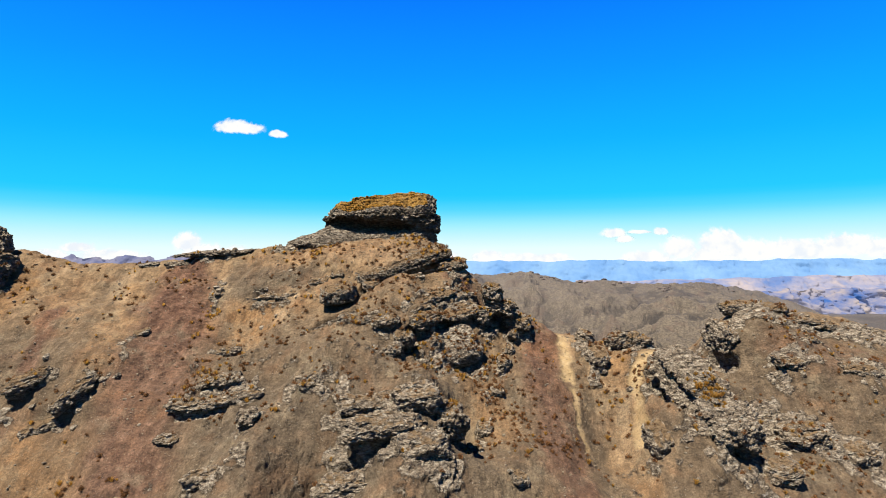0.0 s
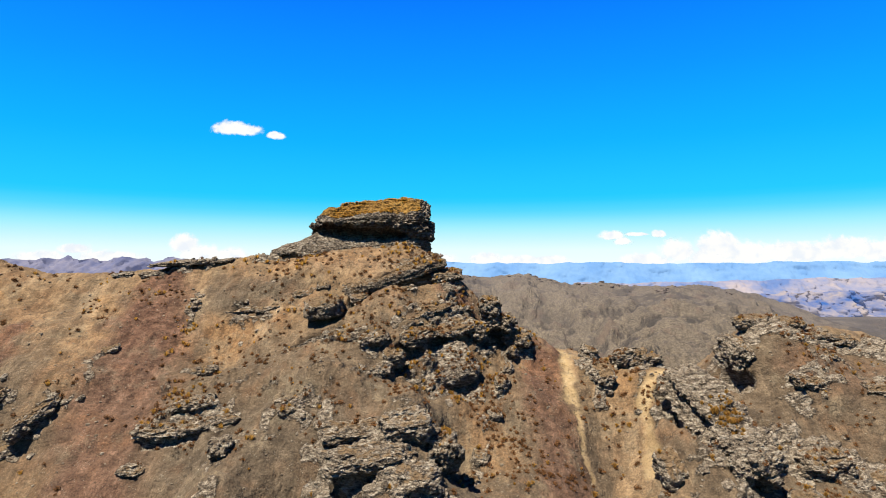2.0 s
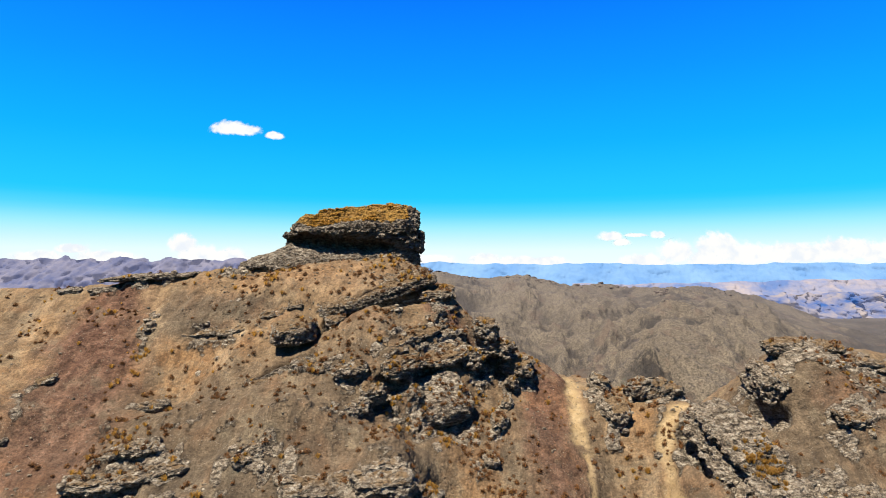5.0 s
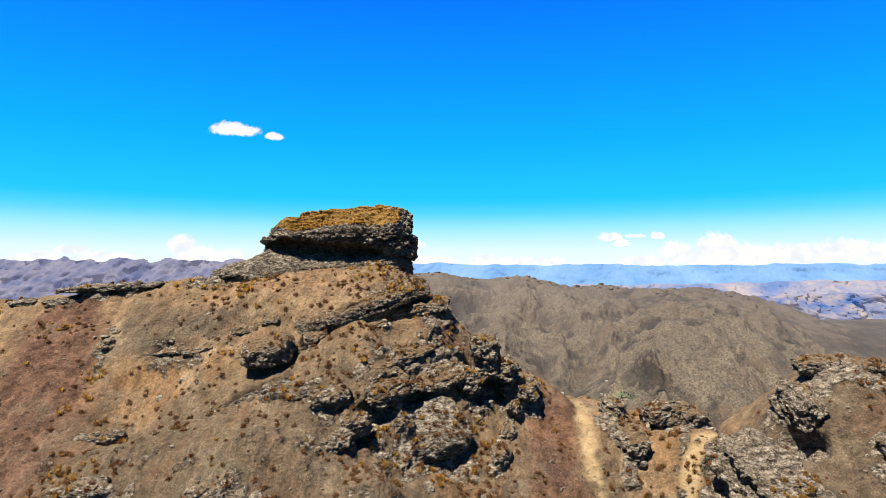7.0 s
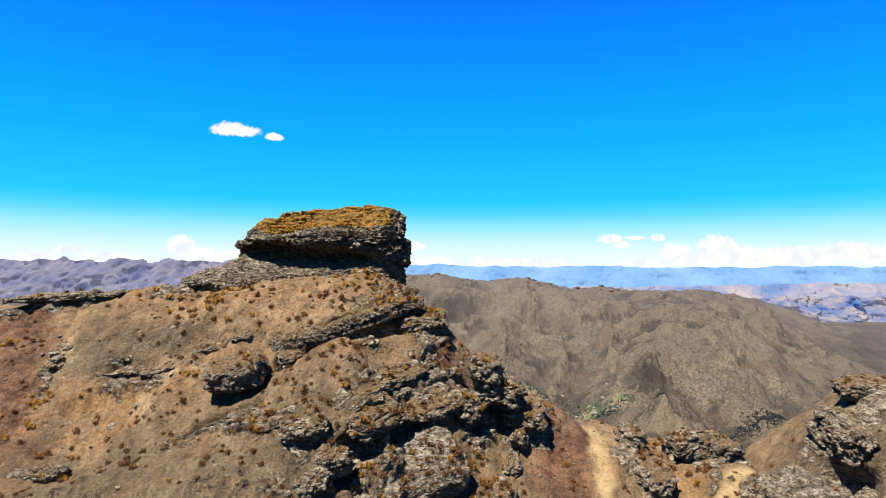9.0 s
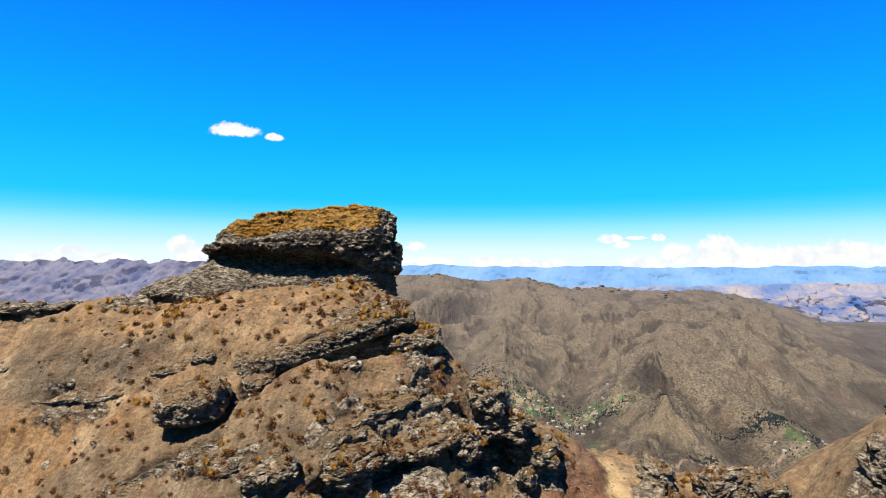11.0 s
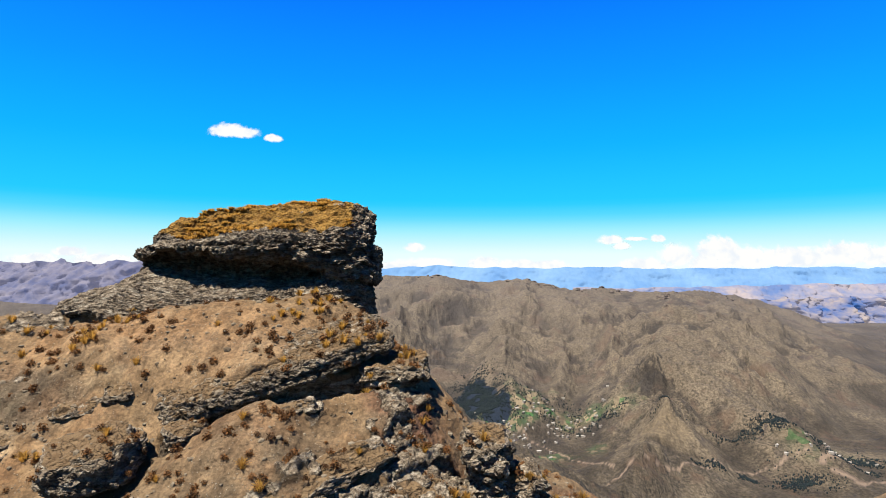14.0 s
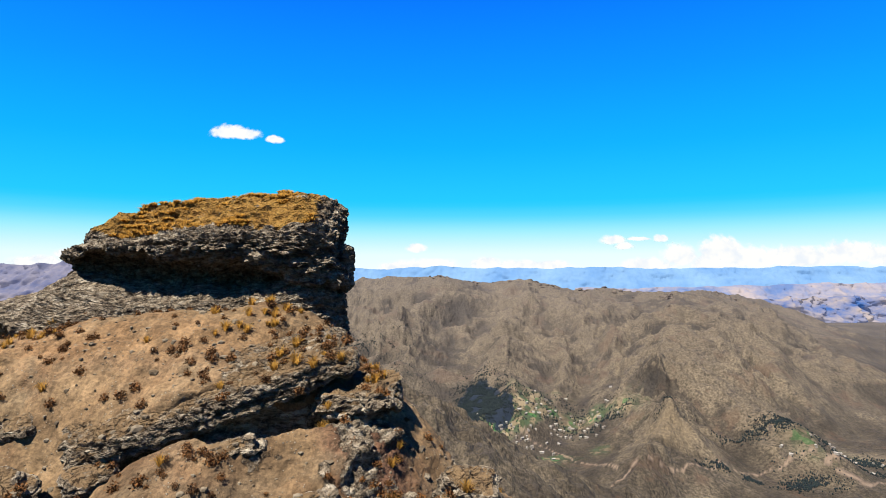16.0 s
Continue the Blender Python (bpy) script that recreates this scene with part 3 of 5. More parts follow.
def pedestal():
    """The grey slab under the summit rock, thinning to a ledge at one end and a cliff at the other."""
    u, f = BALLS[7]
    b = boxy(u, 4.5)
    s = b[:, 0]
    x = -2.2 + 9.5 * s
    top = np.interp(s, [-1, -0.88, -0.62, -0.45, 0, 0.4, 0.75, 1], [-3.3, -2.95, -2.2, -1.4, -1.9, -2.1, -1.7, -1.3])
    base = np.interp(s, [-1, -0.6, -0.45, 0, 0.5, 0.8, 0.9, 1], [-4.1, -4.25, -5.0, -5.0, -4.6, -5.4, -6.4, -7.0])
    foot = np.interp(s, [-1, -0.7, -0.3, 0.3, 0.6, 0.85, 1], [-1.6, -2.4, -2.9, -2.6, -2.0, -2.2, -0.8])
    head_ = np.interp(s, [-1, -0.6, -0.45, 0, 0.4, 0.65, 1], [0.6, 0.8, 0.4, 0.6, 0.4, -0.2, -0.4])
    w = (b[:, 2] + 1) / 2
    z = base + (top - base) * w
    front = foot + (head_ - foot) * w ** 1.2
    back = np.interp(s, [-1, 0, 1], [4.0, 8.0, 5.5])
    y = front + (back - front) * (b[:, 1] + 1) / 2
    z = z - 0.5 * np.clip(y + 0.9, 0, 4) * (1 - w)
    p = np.stack([x, y, z], 1)
    p, flat = weather(p, f, 5, 0.42, bed=0.12, size=0.9)
    return tagged(new("rock_slab", mesh_of("rock_slab", p, f, ROCK, smoothed=False)), "sloping dark grey rock slab under the summit block", "rock slab")


summit_cap()
pedestal()
rock("rock_pillar", (7.35, 2.6, -1.3), (0.8, 1.6, 2.4), seed=8, sub=5, k=3, amount=0.3, label="narrow grey rock pillar against the summit cliff")
rock("rock_ledge", (3.4, -5.9, -6.2), (12.2, 4.4, 0.9), turn=16, tilt=17.5, lean=22, seed=11, sub=7, k=5, taper=0.2, amount=0.36, warp=0.04, soiled=0.8, label="long tilted rock ledge overhanging a dark gap", category="rock ledge")
rock("rock_ledge", (9.2, -5.4, -6.7), (3.4, 3.0, 1.3), turn=-4, tilt=10, lean=10, seed=12, sub=5, k=4, amount=0.4, label="broken grey rock ledge at the end of the ridge", category="rock ledge")
rock("boulder", (-3.3, -10.4, -9.7), (4.2, 3.6, 1.9), turn=8, tilt=9, lean=16, seed=14, sub=6, k=3.2, taper=0.12, amount=0.24, warp=0.08, label="squat grey boulder with a flat soil-covered top", category="boulder")
rock("boulder", (0.1, -8.9, -9.0), (1.7, 1.8, 1.0), turn=20, tilt=8, lean=14, seed=15, sub=5, k=4, amount=0.25, label="small grey boulder beside a larger one", category="boulder")


def bedded(name, x, y, dims, lift=0.0, **kw):
    """A rock set into the ground at x, y of the plan."""
    p, n = on_ground(x, y)
    return rock(name, p + n * lift, dims, **kw)


# the pinnacle at the end of the ridge, stepping down to the saddle
PIN = "dark stacked rock pinnacle on the falling ridge"
rock("rock_pinnacle", (13.7, -8.8, -9.75), (2.0, 2.0, 1.8), turn=-10, tilt=4, seed=21, sub=5, k=4, amount=0.38, label=PIN)
rock("rock_pinnacle", (14.6, -8.4, -11.4), (3.2, 2.4, 1.6), turn=-8, tilt=-6, seed=22, sub=5, k=4, amount=0.42, label=PIN)
rock("rock_pinnacle", (16.7, -7.6, -13.2), (3.0, 2.6, 1.5), turn=-12, tilt=-8, seed=23, sub=5, k=4, amount=0.4, label=PIN)
rock("rock_pinnacle", (12.4, -9.4, -12.4), (1.6, 2.0, 2.0), turn=10, tilt=10, seed=24, sub=5, k=3.5, amount=0.4, label=PIN)
SPI = "thin dark rock spine beside a scree gully"
for k, (x, y, dims) in enumerate([(16.0, -8.6, (1.1, 1.8, 1.7)), (15.4, -10.6, (0.8, 1.6, 1.0)), (14.4, -13.2, (1.0, 2.0, 1.2)), (13.6, -15.8, (0.9, 1.6, 0.7)), (12.0, -19.4, (1.2, 1.4, 1.0)), (11.2, -21.8, (1.0, 1.6, 0.9)), (14.5, -26.6, (1.3, 1.6, 1.0))]):
    bedded("rock_spine", x, y, dims, 0.15, turn=-18 + 9 * k, lean=20, seed=160 + k, sub=4, k=3.5, amount=0.34, label=SPI)
# beds over the dark cleft and the grey slab below it
LED = "overhanging grey rock bed with a shaded underside"
rock("rock_ledge", (7.0, -10.9, -10.1), (5.2, 1.6, 0.5), turn=34, tilt=14, lean=30, seed=31, sub=5, k=5, amount=0.3, label="thin low rock bed crossing the dry slope", category="rock ledge")
rock("rock_ledge", (6.3, -12.6, -12.2), (3.6, 2.4, 1.3), turn=30, tilt=16, lean=24, seed=32, sub=5, k=4, amount=0.4, label=LED, category="rock ledge")
rock("rock_ledge", (10.0, -10.4, -11.8), (4.4, 2.4, 0.9), turn=30, tilt=9, lean=24, seed=33, sub=5, k=4, amount=0.4, label=LED, category="rock ledge")
rock("rock_slab", (9.1, -12.4, -15.5), (6.0, 2.2, 4.4), turn=10, tilt=14, lean=-38, seed=34, sub=6, k=4, amount=0.13, warp=0.08, soiled=0.1, label="smooth leaning grey rock slab below a cleft", category="rock slab")
rock("rock_outcrop", (4.2, -15.2, -14.3), (2.0, 1.6, 1.5), turn=30, tilt=12, lean=20, seed=35, sub=5, k=3.5, amount=0.4, category="rock outcrop", label="pale broken rock outcrop beside a dark cleft")
# the lower cliff in the middle of the face, and the low beds on both sides of it
OUT = "rough grey rock outcrop jutting from the dry slope"
for k, (x, y, dims, lift, turn, tilt, lean) in enumerate([
        (5.9, -24.2, (4.0, 2.6, 2.6), -0.2, 8, 6, 46), (1.6, -23.4, (4.8, 2.0, 1.2), 0.0, 8, 4, 30), (3.2, -26.2, (6.0, 2.2, 1.8), 0.0, 2, 3, 34), (8.2, -23.9, (2.2, 2.8, 3.0), 0.2, 34, 10, 30), (6.6, -27.6, (4.4, 2.6, 2.2), -0.1, 10, 6, 34),
        (0.6, -27.8, (4.4, 2.4, 2.0), 0.1, 0, 4, 34), (-4.2, -21.2, (2.4, 1.6, 1.8), -0.3, 10, 14, 40), (-9.0, -23.4, (1.6, 1.6, 1.8), 0.1, 0, 10, 30), (-13.2, -18.3, (3.6, 1.3, 0.6), -0.05, 4, 10, 36),
        (-15.5, -20.0, (4.0, 1.4, 0.7), -0.02, 4, 0, 34), (-11.5, -19.6, (4.6, 1.3, 0.7), -0.05, 8, 13, 36), (-14.9, -12.7, (2.2, 0.9, 0.5), 0.08, 4, 6, 26), (-16.8, -22.6, (2.0, 1.1, 0.7), 0.0, 0, 6, 34), (-11.5, -27.2, (3.0, 1.6, 1.4), 0.0, 0, 8, 34),
        (2.9, -16.6, (2.4, 1.2, 0.9), -0.1, 44, 14, 36), (-1.0, -13.8, (3.6, 1.3, 0.8), -0.1, -8, -8, 36), (2.2, -14.3, (2.6, 1.2, 0.8), -0.05, 14, 5, 36), (-5.6, -14.0, (2.0, 1.1, 0.5), -0.1, 0, 4, 38)]):
    bedded("rock_outcrop", x, y, dims, lift, turn=turn, tilt=tilt, lean=lean, seed=40 + k, sub=5, k=4, amount=0.36, soiled=0.75, label=OUT, category="rock outcrop")
# crest and upper face
CRE = "flat layered rocks along the crest of the ridge"
LOW = "low crumbling rock bed showing through the soil"
for k, (x, y, dims, lift, tilt) in enumerate([(-21.5, -1.6, (6.6, 1.6, 0.4), -0.05, 4), (-25.0, -2.0, (2.4, 1.5, 0.45), 0.0, 2), (-28.4, -1.4, (2.4, 1.6, 0.5), 0.0, 2), (-17.2, -1.4, (3.4, 1.6, 0.4), -0.05, 6),
                                              (-12.8, -7.3, (3.4, 1.1, 0.45), -0.12, 6), (-9.8, -8.0, (3.0, 1.0, 0.45), -0.10, 12), (-6.3, -7.4, (2.2, 1.0, 0.45), -0.08, 10), (-17.8, -6.4, (0.9, 1.3, 0.5), -0.05, -8),
                                              (-4.2, -7.2, (1.4, 0.9, 0.4), -0.05, 6), (5.2, -8.6, (1.1, 0.7, 0.35), -0.05, 6)]):
    bedded("crest_rock" if k < 4 else "rock_outcrop", x, y, dims, lift, tilt=tilt, lean=10 if k < 4 else 38, seed=60 + k, sub=5 if k < 3 else 4, k=4, amount=0.3, soiled=0.25 if k < 4 else 0.8, label=CRE if k < 4 else LOW, category="rock outcrop")
# the left shoulder
bedded("rock_tower", -46.8, -3.0, (4.2, 4.0, 6.2), 1.2, seed=70, sub=5, k=3, amount=0.55, taper=0.35, label="jagged dark rock tower on the shoulder of the ridge")
bedded("rock_outcrop", -45.0, -4.4, (3.4, 3.0, 3.2), 0.8, seed=71, sub=5, k=3.5, amount=0.5, label="dark blocky outcrop below a rock tower", category="rock outcrop")
bedded("rock_outcrop", -45.4, -7.0, (4.2, 3.0, 3.6), 0.6, seed=72, sub=5, k=3.5, amount=0.5, label="dark blocky outcrop below a rock tower", category="rock outcrop")
bedded("rock_outcrop", -32.2, -17.6, (4.4, 1.6, 1.6), 0.3, turn=34, tilt=24, lean=28, seed=73, sub=5, k=3.5, amount=0.4, label="long tilted rock rib in reddish soil", category="rock outcrop")
bedded("rock_outcrop", -27.2, -18.9, (4.4, 1.2, 1.3), 0.3, turn=46, tilt=36, lean=28, seed=74, sub=5, k=3.5, amount=0.4, label="long tilted rock rib in reddish soil", category="rock outcrop")
bedded("rock_outcrop", -30.0, -20.4, (3.2, 1.4, 0.8), 0.0, turn=20, tilt=20, lean=30, seed=75, sub=4, k=3.5, amount=0.4, label="long tilted rock rib in reddish soil", category="rock outcrop")
bedded("rock_outcrop", -24.6, -11.6, (1.8, 0.9, 0.5), 0.05, turn=20, tilt=24, lean=30, seed=76, sub=4, k=3.5, amount=0.3, label=LOW, category="rock outcrop")
# beside the paths
HUM = "craggy rock hump beside the worn path on the saddle"
bedded("rock_outcrop", 24.3, -6.4, (1.8, 2.6, 1.8), 0.3, turn=12, lean=24, seed=80, sub=5, k=3.2, amount=0.4, taper=0.3, label=HUM, category="rock outcrop")
bedded("rock_outcrop", 25.0, -9.6, (1.8, 3.4, 1.6), 0.2, turn=16, lean=34, seed=81, sub=5, k=3.2, amount=0.4, label=HUM, category="rock outcrop")
bedded("rock_outcrop", 28.7, -7.6, (3.2, 2.2, 1.9), 0.3, seed=82, sub=5, k=3.2, amount=0.45, label=HUM, category="rock outcrop")
bedded("rock_outcrop", 30.6, -8.4, (1.8, 1.8, 1.1), 0.2, seed=83, sub=5, k=3.2, amount=0.35, label=HUM, category="rock outcrop")
RIB = "big slanting rock rib with orange grass on it"
bedded("rock_rib", 32.6, -14.8, (4.8, 8.6, 3.2), 0.9, turn=20, lean=36, seed=84, sub=6, k=3.5, amount=0.5, soiled=0.5, label=RIB, category="rock outcrop")
bedded("rock_rib", 34.2, -20.2, (5.0, 5.0, 3.0), 0.7, turn=20, lean=38, seed=85, sub=6, k=3.5, amount=0.5, soiled=0.5, label=RIB, category="rock outcrop")
bedded("rock_outcrop", 28.2, -20.6, (2.2, 3.4, 1.8), 0.2, turn=16, lean=36, seed=86, sub=5, k=3.2, amount=0.4, label=HUM, category="rock outcrop")
BIG = "broad pale-grey rock outcrop crowning the next spur"
for k, (x, y, dims, lift, turn, tilt, lean) in enumerate([
        (40.9, -5.6, (2.2, 4.4, 3.0), -0.2, 14, -6, 26), (43.6, -3.8, (4.0, 2.4, 1.3), 0.0, 4, 2, 14), (47.4, -3.4, (4.6, 2.0, 0.9), -0.1, 4, -4, 16), (52.8, -2.8, (6.4, 2.2, 0.9), -0.2, 4, -8, 16),
        (46.4, -10.0, (4.4, 1.6, 0.8), -0.1, 14, -6, 36), (44.0, -15.6, (4.6, 2.8, 2.6), -0.3, 0, 4, 36), (49.4, -16.6, (3.8, 2.6, 1.6), -0.2, 10, 8, 36), (54.4, -9.6, (4.6, 1.8, 1.0), -0.2, 10, -6, 34),
        (38.9, -21.4, (3.4, 2.4, 1.6), 0.1, 10, 6, 34), (50.6, -6.4, (3.0, 1.3, 0.7), -0.1, 12, -8, 32)]):
    bedded("rock_outcrop", x, y, dims, lift, turn=turn, tilt=tilt, lean=lean, seed=90 + k, sub=5, k=3.5, amount=0.42, soiled=0.8, label=BIG, category="rock outcrop")


# ---- vegetation and loose stones on the slope ----
def plain_material(name, low, high, scale, rough=0.95):
    m, t, b = material(name)
    vec = coords(t)
    r = ramp(t, [(0.3, low), (0.7, high)])
    info = t.nodes.new("ShaderNodeObjectInfo")
    geo = t.nodes.new("ShaderNodeNewGeometry")
    v = maths(t, "ADD", maths(t, "MULTIPLY", noise_tex(t, vec, scale, 5, 0.7), 0.6), maths(t, "MULTIPLY", maths(t, "ADD", info.outputs["Random"], geo.outputs["Random Per Island"]), 0.22))
    t.links.new(v, r.inputs[0])
    paint(t, b, r.outputs[0])
    b.inputs["Roughness"].default_value = rough
    return m


STRAW = plain_material("dry straw", (0.42, 0.19, 0.03), (0.98, 0.60, 0.15), 4.0)
tt = STRAW.node_tree
thin = tt.nodes.new("ShaderNodeBsdfTranslucent")
thin.inputs[0].default_value = (0.45, 0.25, 0.055, 1)
both = node(tt, "ShaderNodeMixShader", i0=0.45)
tt.links.new(tt.nodes["Principled BSDF"].outputs[0], both.inputs[1])
tt.links.new(thin.outputs[0], both.inputs[2])
tt.links.new(both.outputs[0], tt.nodes["Material Output"].inputs[0])
RUST = plain_material("dry brown twigs", (0.07, 0.032, 0.013), (0.42, 0.18, 0.055), 6.0)
CHIP = plain_material("loose stone", (0.17, 0.12, 0.075), (0.60, 0.50, 0.37), 3.0)


def blades(rs, count, reach, height, width):
    """Blades of a tuft, each a bent strip of two quads, as corners and faces."""
    a = rs.uniform(0, 2 * math.pi, count)
    out = rs.uniform(0.15, 1.0, count) * reach
    h = rs.uniform(0.55, 1.0, count) * height * (1 - 0.45 * out / reach)
    start = rs.uniform(0, 0.35, count) * reach
    d = np.stack([np.cos(a), np.sin(a), np.zeros(count)], 1)
    side = np.stack([-np.sin(a), np.cos(a), np.zeros(count)], 1) * (width / 2)
    up = np.array([0, 0, 1.0])
    p0, p1 = d * start[:, None] - up * 0.05, d * (start + 0.35 * out)[:, None] + up * (0.7 * h)[:, None]
    p2 = d * (start + out)[:, None] + up * h[:, None]
    v = np.stack([p0 - side, p0 + side, p1 - side * 0.8, p1 + side * 0.8, p2 - side * 0.15, p2 + side * 0.15], 1).reshape(-1, 3)
    base = np.arange(count)[:, None] * 6
    return v, np.concatenate([base + (0, 1, 3, 2), base + (2, 3, 5, 4)])


def twigs(rs, count, radius, height, leaf):
    """A low rounded shrub: small leaf clumps through a dome."""
    u = rs.normal(size=(count, 3))
    u /= np.linalg.norm(u, axis=1)[:, None]
    u[:, 2] = np.abs(u[:, 2])
    r = rs.uniform(0.25, 1.0, count)[:, None]
    c = u * r * (radius, radius, height)
    a, b = rs.normal(size=(count, 3)), rs.normal(size=(count, 3))
    a /= np.linalg.norm(a, axis=1)[:, None]
    b -= a * (a * b).sum(1)[:, None]
    b /= np.linalg.norm(b, axis=1)[:, None]
    a, b = a * leaf * rs.uniform(0.6, 1.4, (count, 1)), b * leaf * 0.6
    v = np.stack([c - a, c + b, c + a, c - b], 1).reshape(-1, 3)
    return v, np.arange(count * 4).reshape(-1, 4)


def tuft_data(kind, rs):
    if kind == "straw":
        return blades(rs, 70, 0.34, 0.50, 0.035)
    return twigs(rs, 120, 0.28, 0.36, 0.055)


def spot(rs):
    """A random place on the face, denser near the summit and along the rock bands."""
    while True:
        x, y = rs.uniform(-46, 60), rs.uniform(-29, -1.0)
        d = noise.noise((x * 0.13, y * 0.13, 3.0)) + 0.8 * noise.noise((x * 0.5, y * 0.5, 9.0))
        near_top = 0.5 if -12 < x < 11 and y > -7 else 0.0
        on_path = min(float(to_segment(np.array([x]), np.array([y]), a, b, c, e)[0][0]) - r for (a, b), (c, e), r in PATHS)
        if d + near_top > rs.uniform(-0.1, 0.9) and on_path > 0.3:
            return x, y


def upright(p, n, turn, size):
    tilt = Vector((n.x * 0.35, n.y * 0.35, 1)).normalized()
    q = tilt.to_track_quat("Z", "Y").to_matrix().to_4x4()
    return Matrix.Translation(p) @ q @ Matrix.Rotation(turn, 4, "Z") @ Matrix.Scale(size, 4)


# thick patches of growth: x, y, spread, number
CLUMPS = {
    "straw": [(33.9, -18.8, 0.8, 70), (9.0, -23.2, 0.8, 30), (6.0, -14.6, 1.0, 26), (-18.0, -8.8, 0.6, 16), (-15.0, -17.0, 1.0, 22), (13.0, -12.0, 1.0, 22), (10.0, -15.0, 0.9, 14), (-6.0, -3.2, 0.7, 14), (16.4, -8.8, 0.6, 14), (37.5, -14.5, 0.8, 14)],
    "twig": [(0.0, -12.8, 1.8, 60), (12.0, -13.0, 1.6, 80), (14.0, -16.5, 1.8, 90), (26.5, -8.0, 1.0, 40), (8.0, -14.0, 1.2, 40), (29.0, -13.0, 0.8, 30), (-5.0, -3.4, 2.4, 50), (-15.0, -17.0, 1.6, 50), (10.5, -8.5, 1.0, 24), (5.0, -19.0, 1.5, 40), (47.0, -12.0, 3.0, 50)],
}


def vegetation():
    rs = np.random.RandomState(5)
    kinds = {}
    for kind, mat in (("straw", STRAW), ("twig", RUST)):
        kinds[kind] = [mesh_of("tuft", *tuft_data(kind, rs), mat) for _ in range(4)]
    # the ones that can be counted: the upper slope that the camera comes closest to
    made = 0
    while made < 280:
        x, y = spot(rs)
        if not (-14 < x < 13 and -15 < y) or (-2 < x < 10 and -12 < y < -7 and rs.rand() < 0.6):
            continue
        gold = rs.rand() < (0.42 if noise.noise((x * 0.25, y * 0.25, 40.0)) > 0.15 else 0.08)
        p, n = on_top(x, y)
        ob = new("grass_tussock" if gold else "shrub", kinds["straw" if gold else "twig"][rs.randint(4)])
        ob.matrix_world = upright(p, n, rs.uniform(0, 6.28), rs.uniform(0.45, 1.25) * (1.0 if gold else 0.85))
        if gold:
            tagged(ob, "golden dry bunch-grass tussock on the slope", "grass tussock", "tussocks on the upper slope")
        else:
            tagged(ob, "small dark brown dry shrub on the slope", "shrub", "shrubs on the upper slope")
        made += 1
    # the rest, too many to count
    for kind, mat, count, name, label in (("straw", STRAW, 260, "dry_grass", "scattered golden dry bunch grass on the lower slope"), ("twig", RUST, 1150, "scrub", "scattered small dark brown scrub on the lower slope")):
        vs, fs, total = [], [], 0
        pool = [tuft_data(kind, rs) for _ in range(5)]
        done = 0
        while done < count:
            x, y = spot(rs)
            if -14 < x < 13 and -15 < y and rs.rand() < 0.75:
                continue
            p, n = on_top(x, y)
            v, f = pool[rs.randint(5)]
            m = np.array(upright(p, n, rs.uniform(0, 6.28), rs.uniform(0.4, 1.15)))
            vs.append(v @ m[:3, :3].T + m[:3, 3])
            fs.append(f + total)
            total += len(v)
            done += 1
        for cx, cy, spread, many in CLUMPS[kind]:
            for _ in range(many):
                p, n = on_top(cx + rs.normal() * spread, cy + rs.normal() * spread)
                v, f = pool[rs.randint(5)]
                m = np.array(upright(p, n, rs.uniform(0, 6.28), rs.uniform(0.4, 1.0)))
                vs.append(v @ m[:3, :3].T + m[:3, 3])
                fs.append(f + total)
                total += len(v)
        tagged(new(name, mesh_of(name, np.concatenate(vs), np.concatenate(fs), mat)), label, "grass" if kind == "straw" else "scrub", kind="stuff")


def summit_grass(cap):
    """Golden bunch grass over the top of the summit rock."""
    rs = np.random.RandomState(9)
    me = cap.data
    co = np.zeros(len(me.vertices) * 3, np.float32)
    me.vertices.foreach_get("co", co)
    co = co.reshape(-1, 3)
    g = np.zeros(len(me.vertices), np.float32)
    me.attributes["grass"].data.foreach_get("value", g)
    patch = fbm(co * 0.45 + 3, 3)
    pick = np.where((g > 0.5) & (patch > -0.02 + 0.5 * smooth(-2.0, -6.5, co[:, 0])) & (co[:, 1] < 5.5))[0]
    vs, fs, total = [], [], 0
    pool = [blades(rs, 60, 0.40, 0.20, 0.045) for _ in range(6)]
    for i in rs.choice(pick, 650):
        v, f = pool[rs.randint(6)]
        m = np.array(upright(Vector(co[i].tolist()), Vector((0, -0.3, 1)), rs.uniform(0, 6.28), rs.uniform(0.5, 1.2)))
        vs.append(v @ m[:3, :3].T + m[:3, 3])
        fs.append(f + total)
        total += len(v)
    tagged(new("summit_grass", mesh_of("summit_grass", np.concatenate(vs), np.concatenate(fs), STRAW)), "thick golden dry grass covering the summit rock", "grass", kind="stuff")


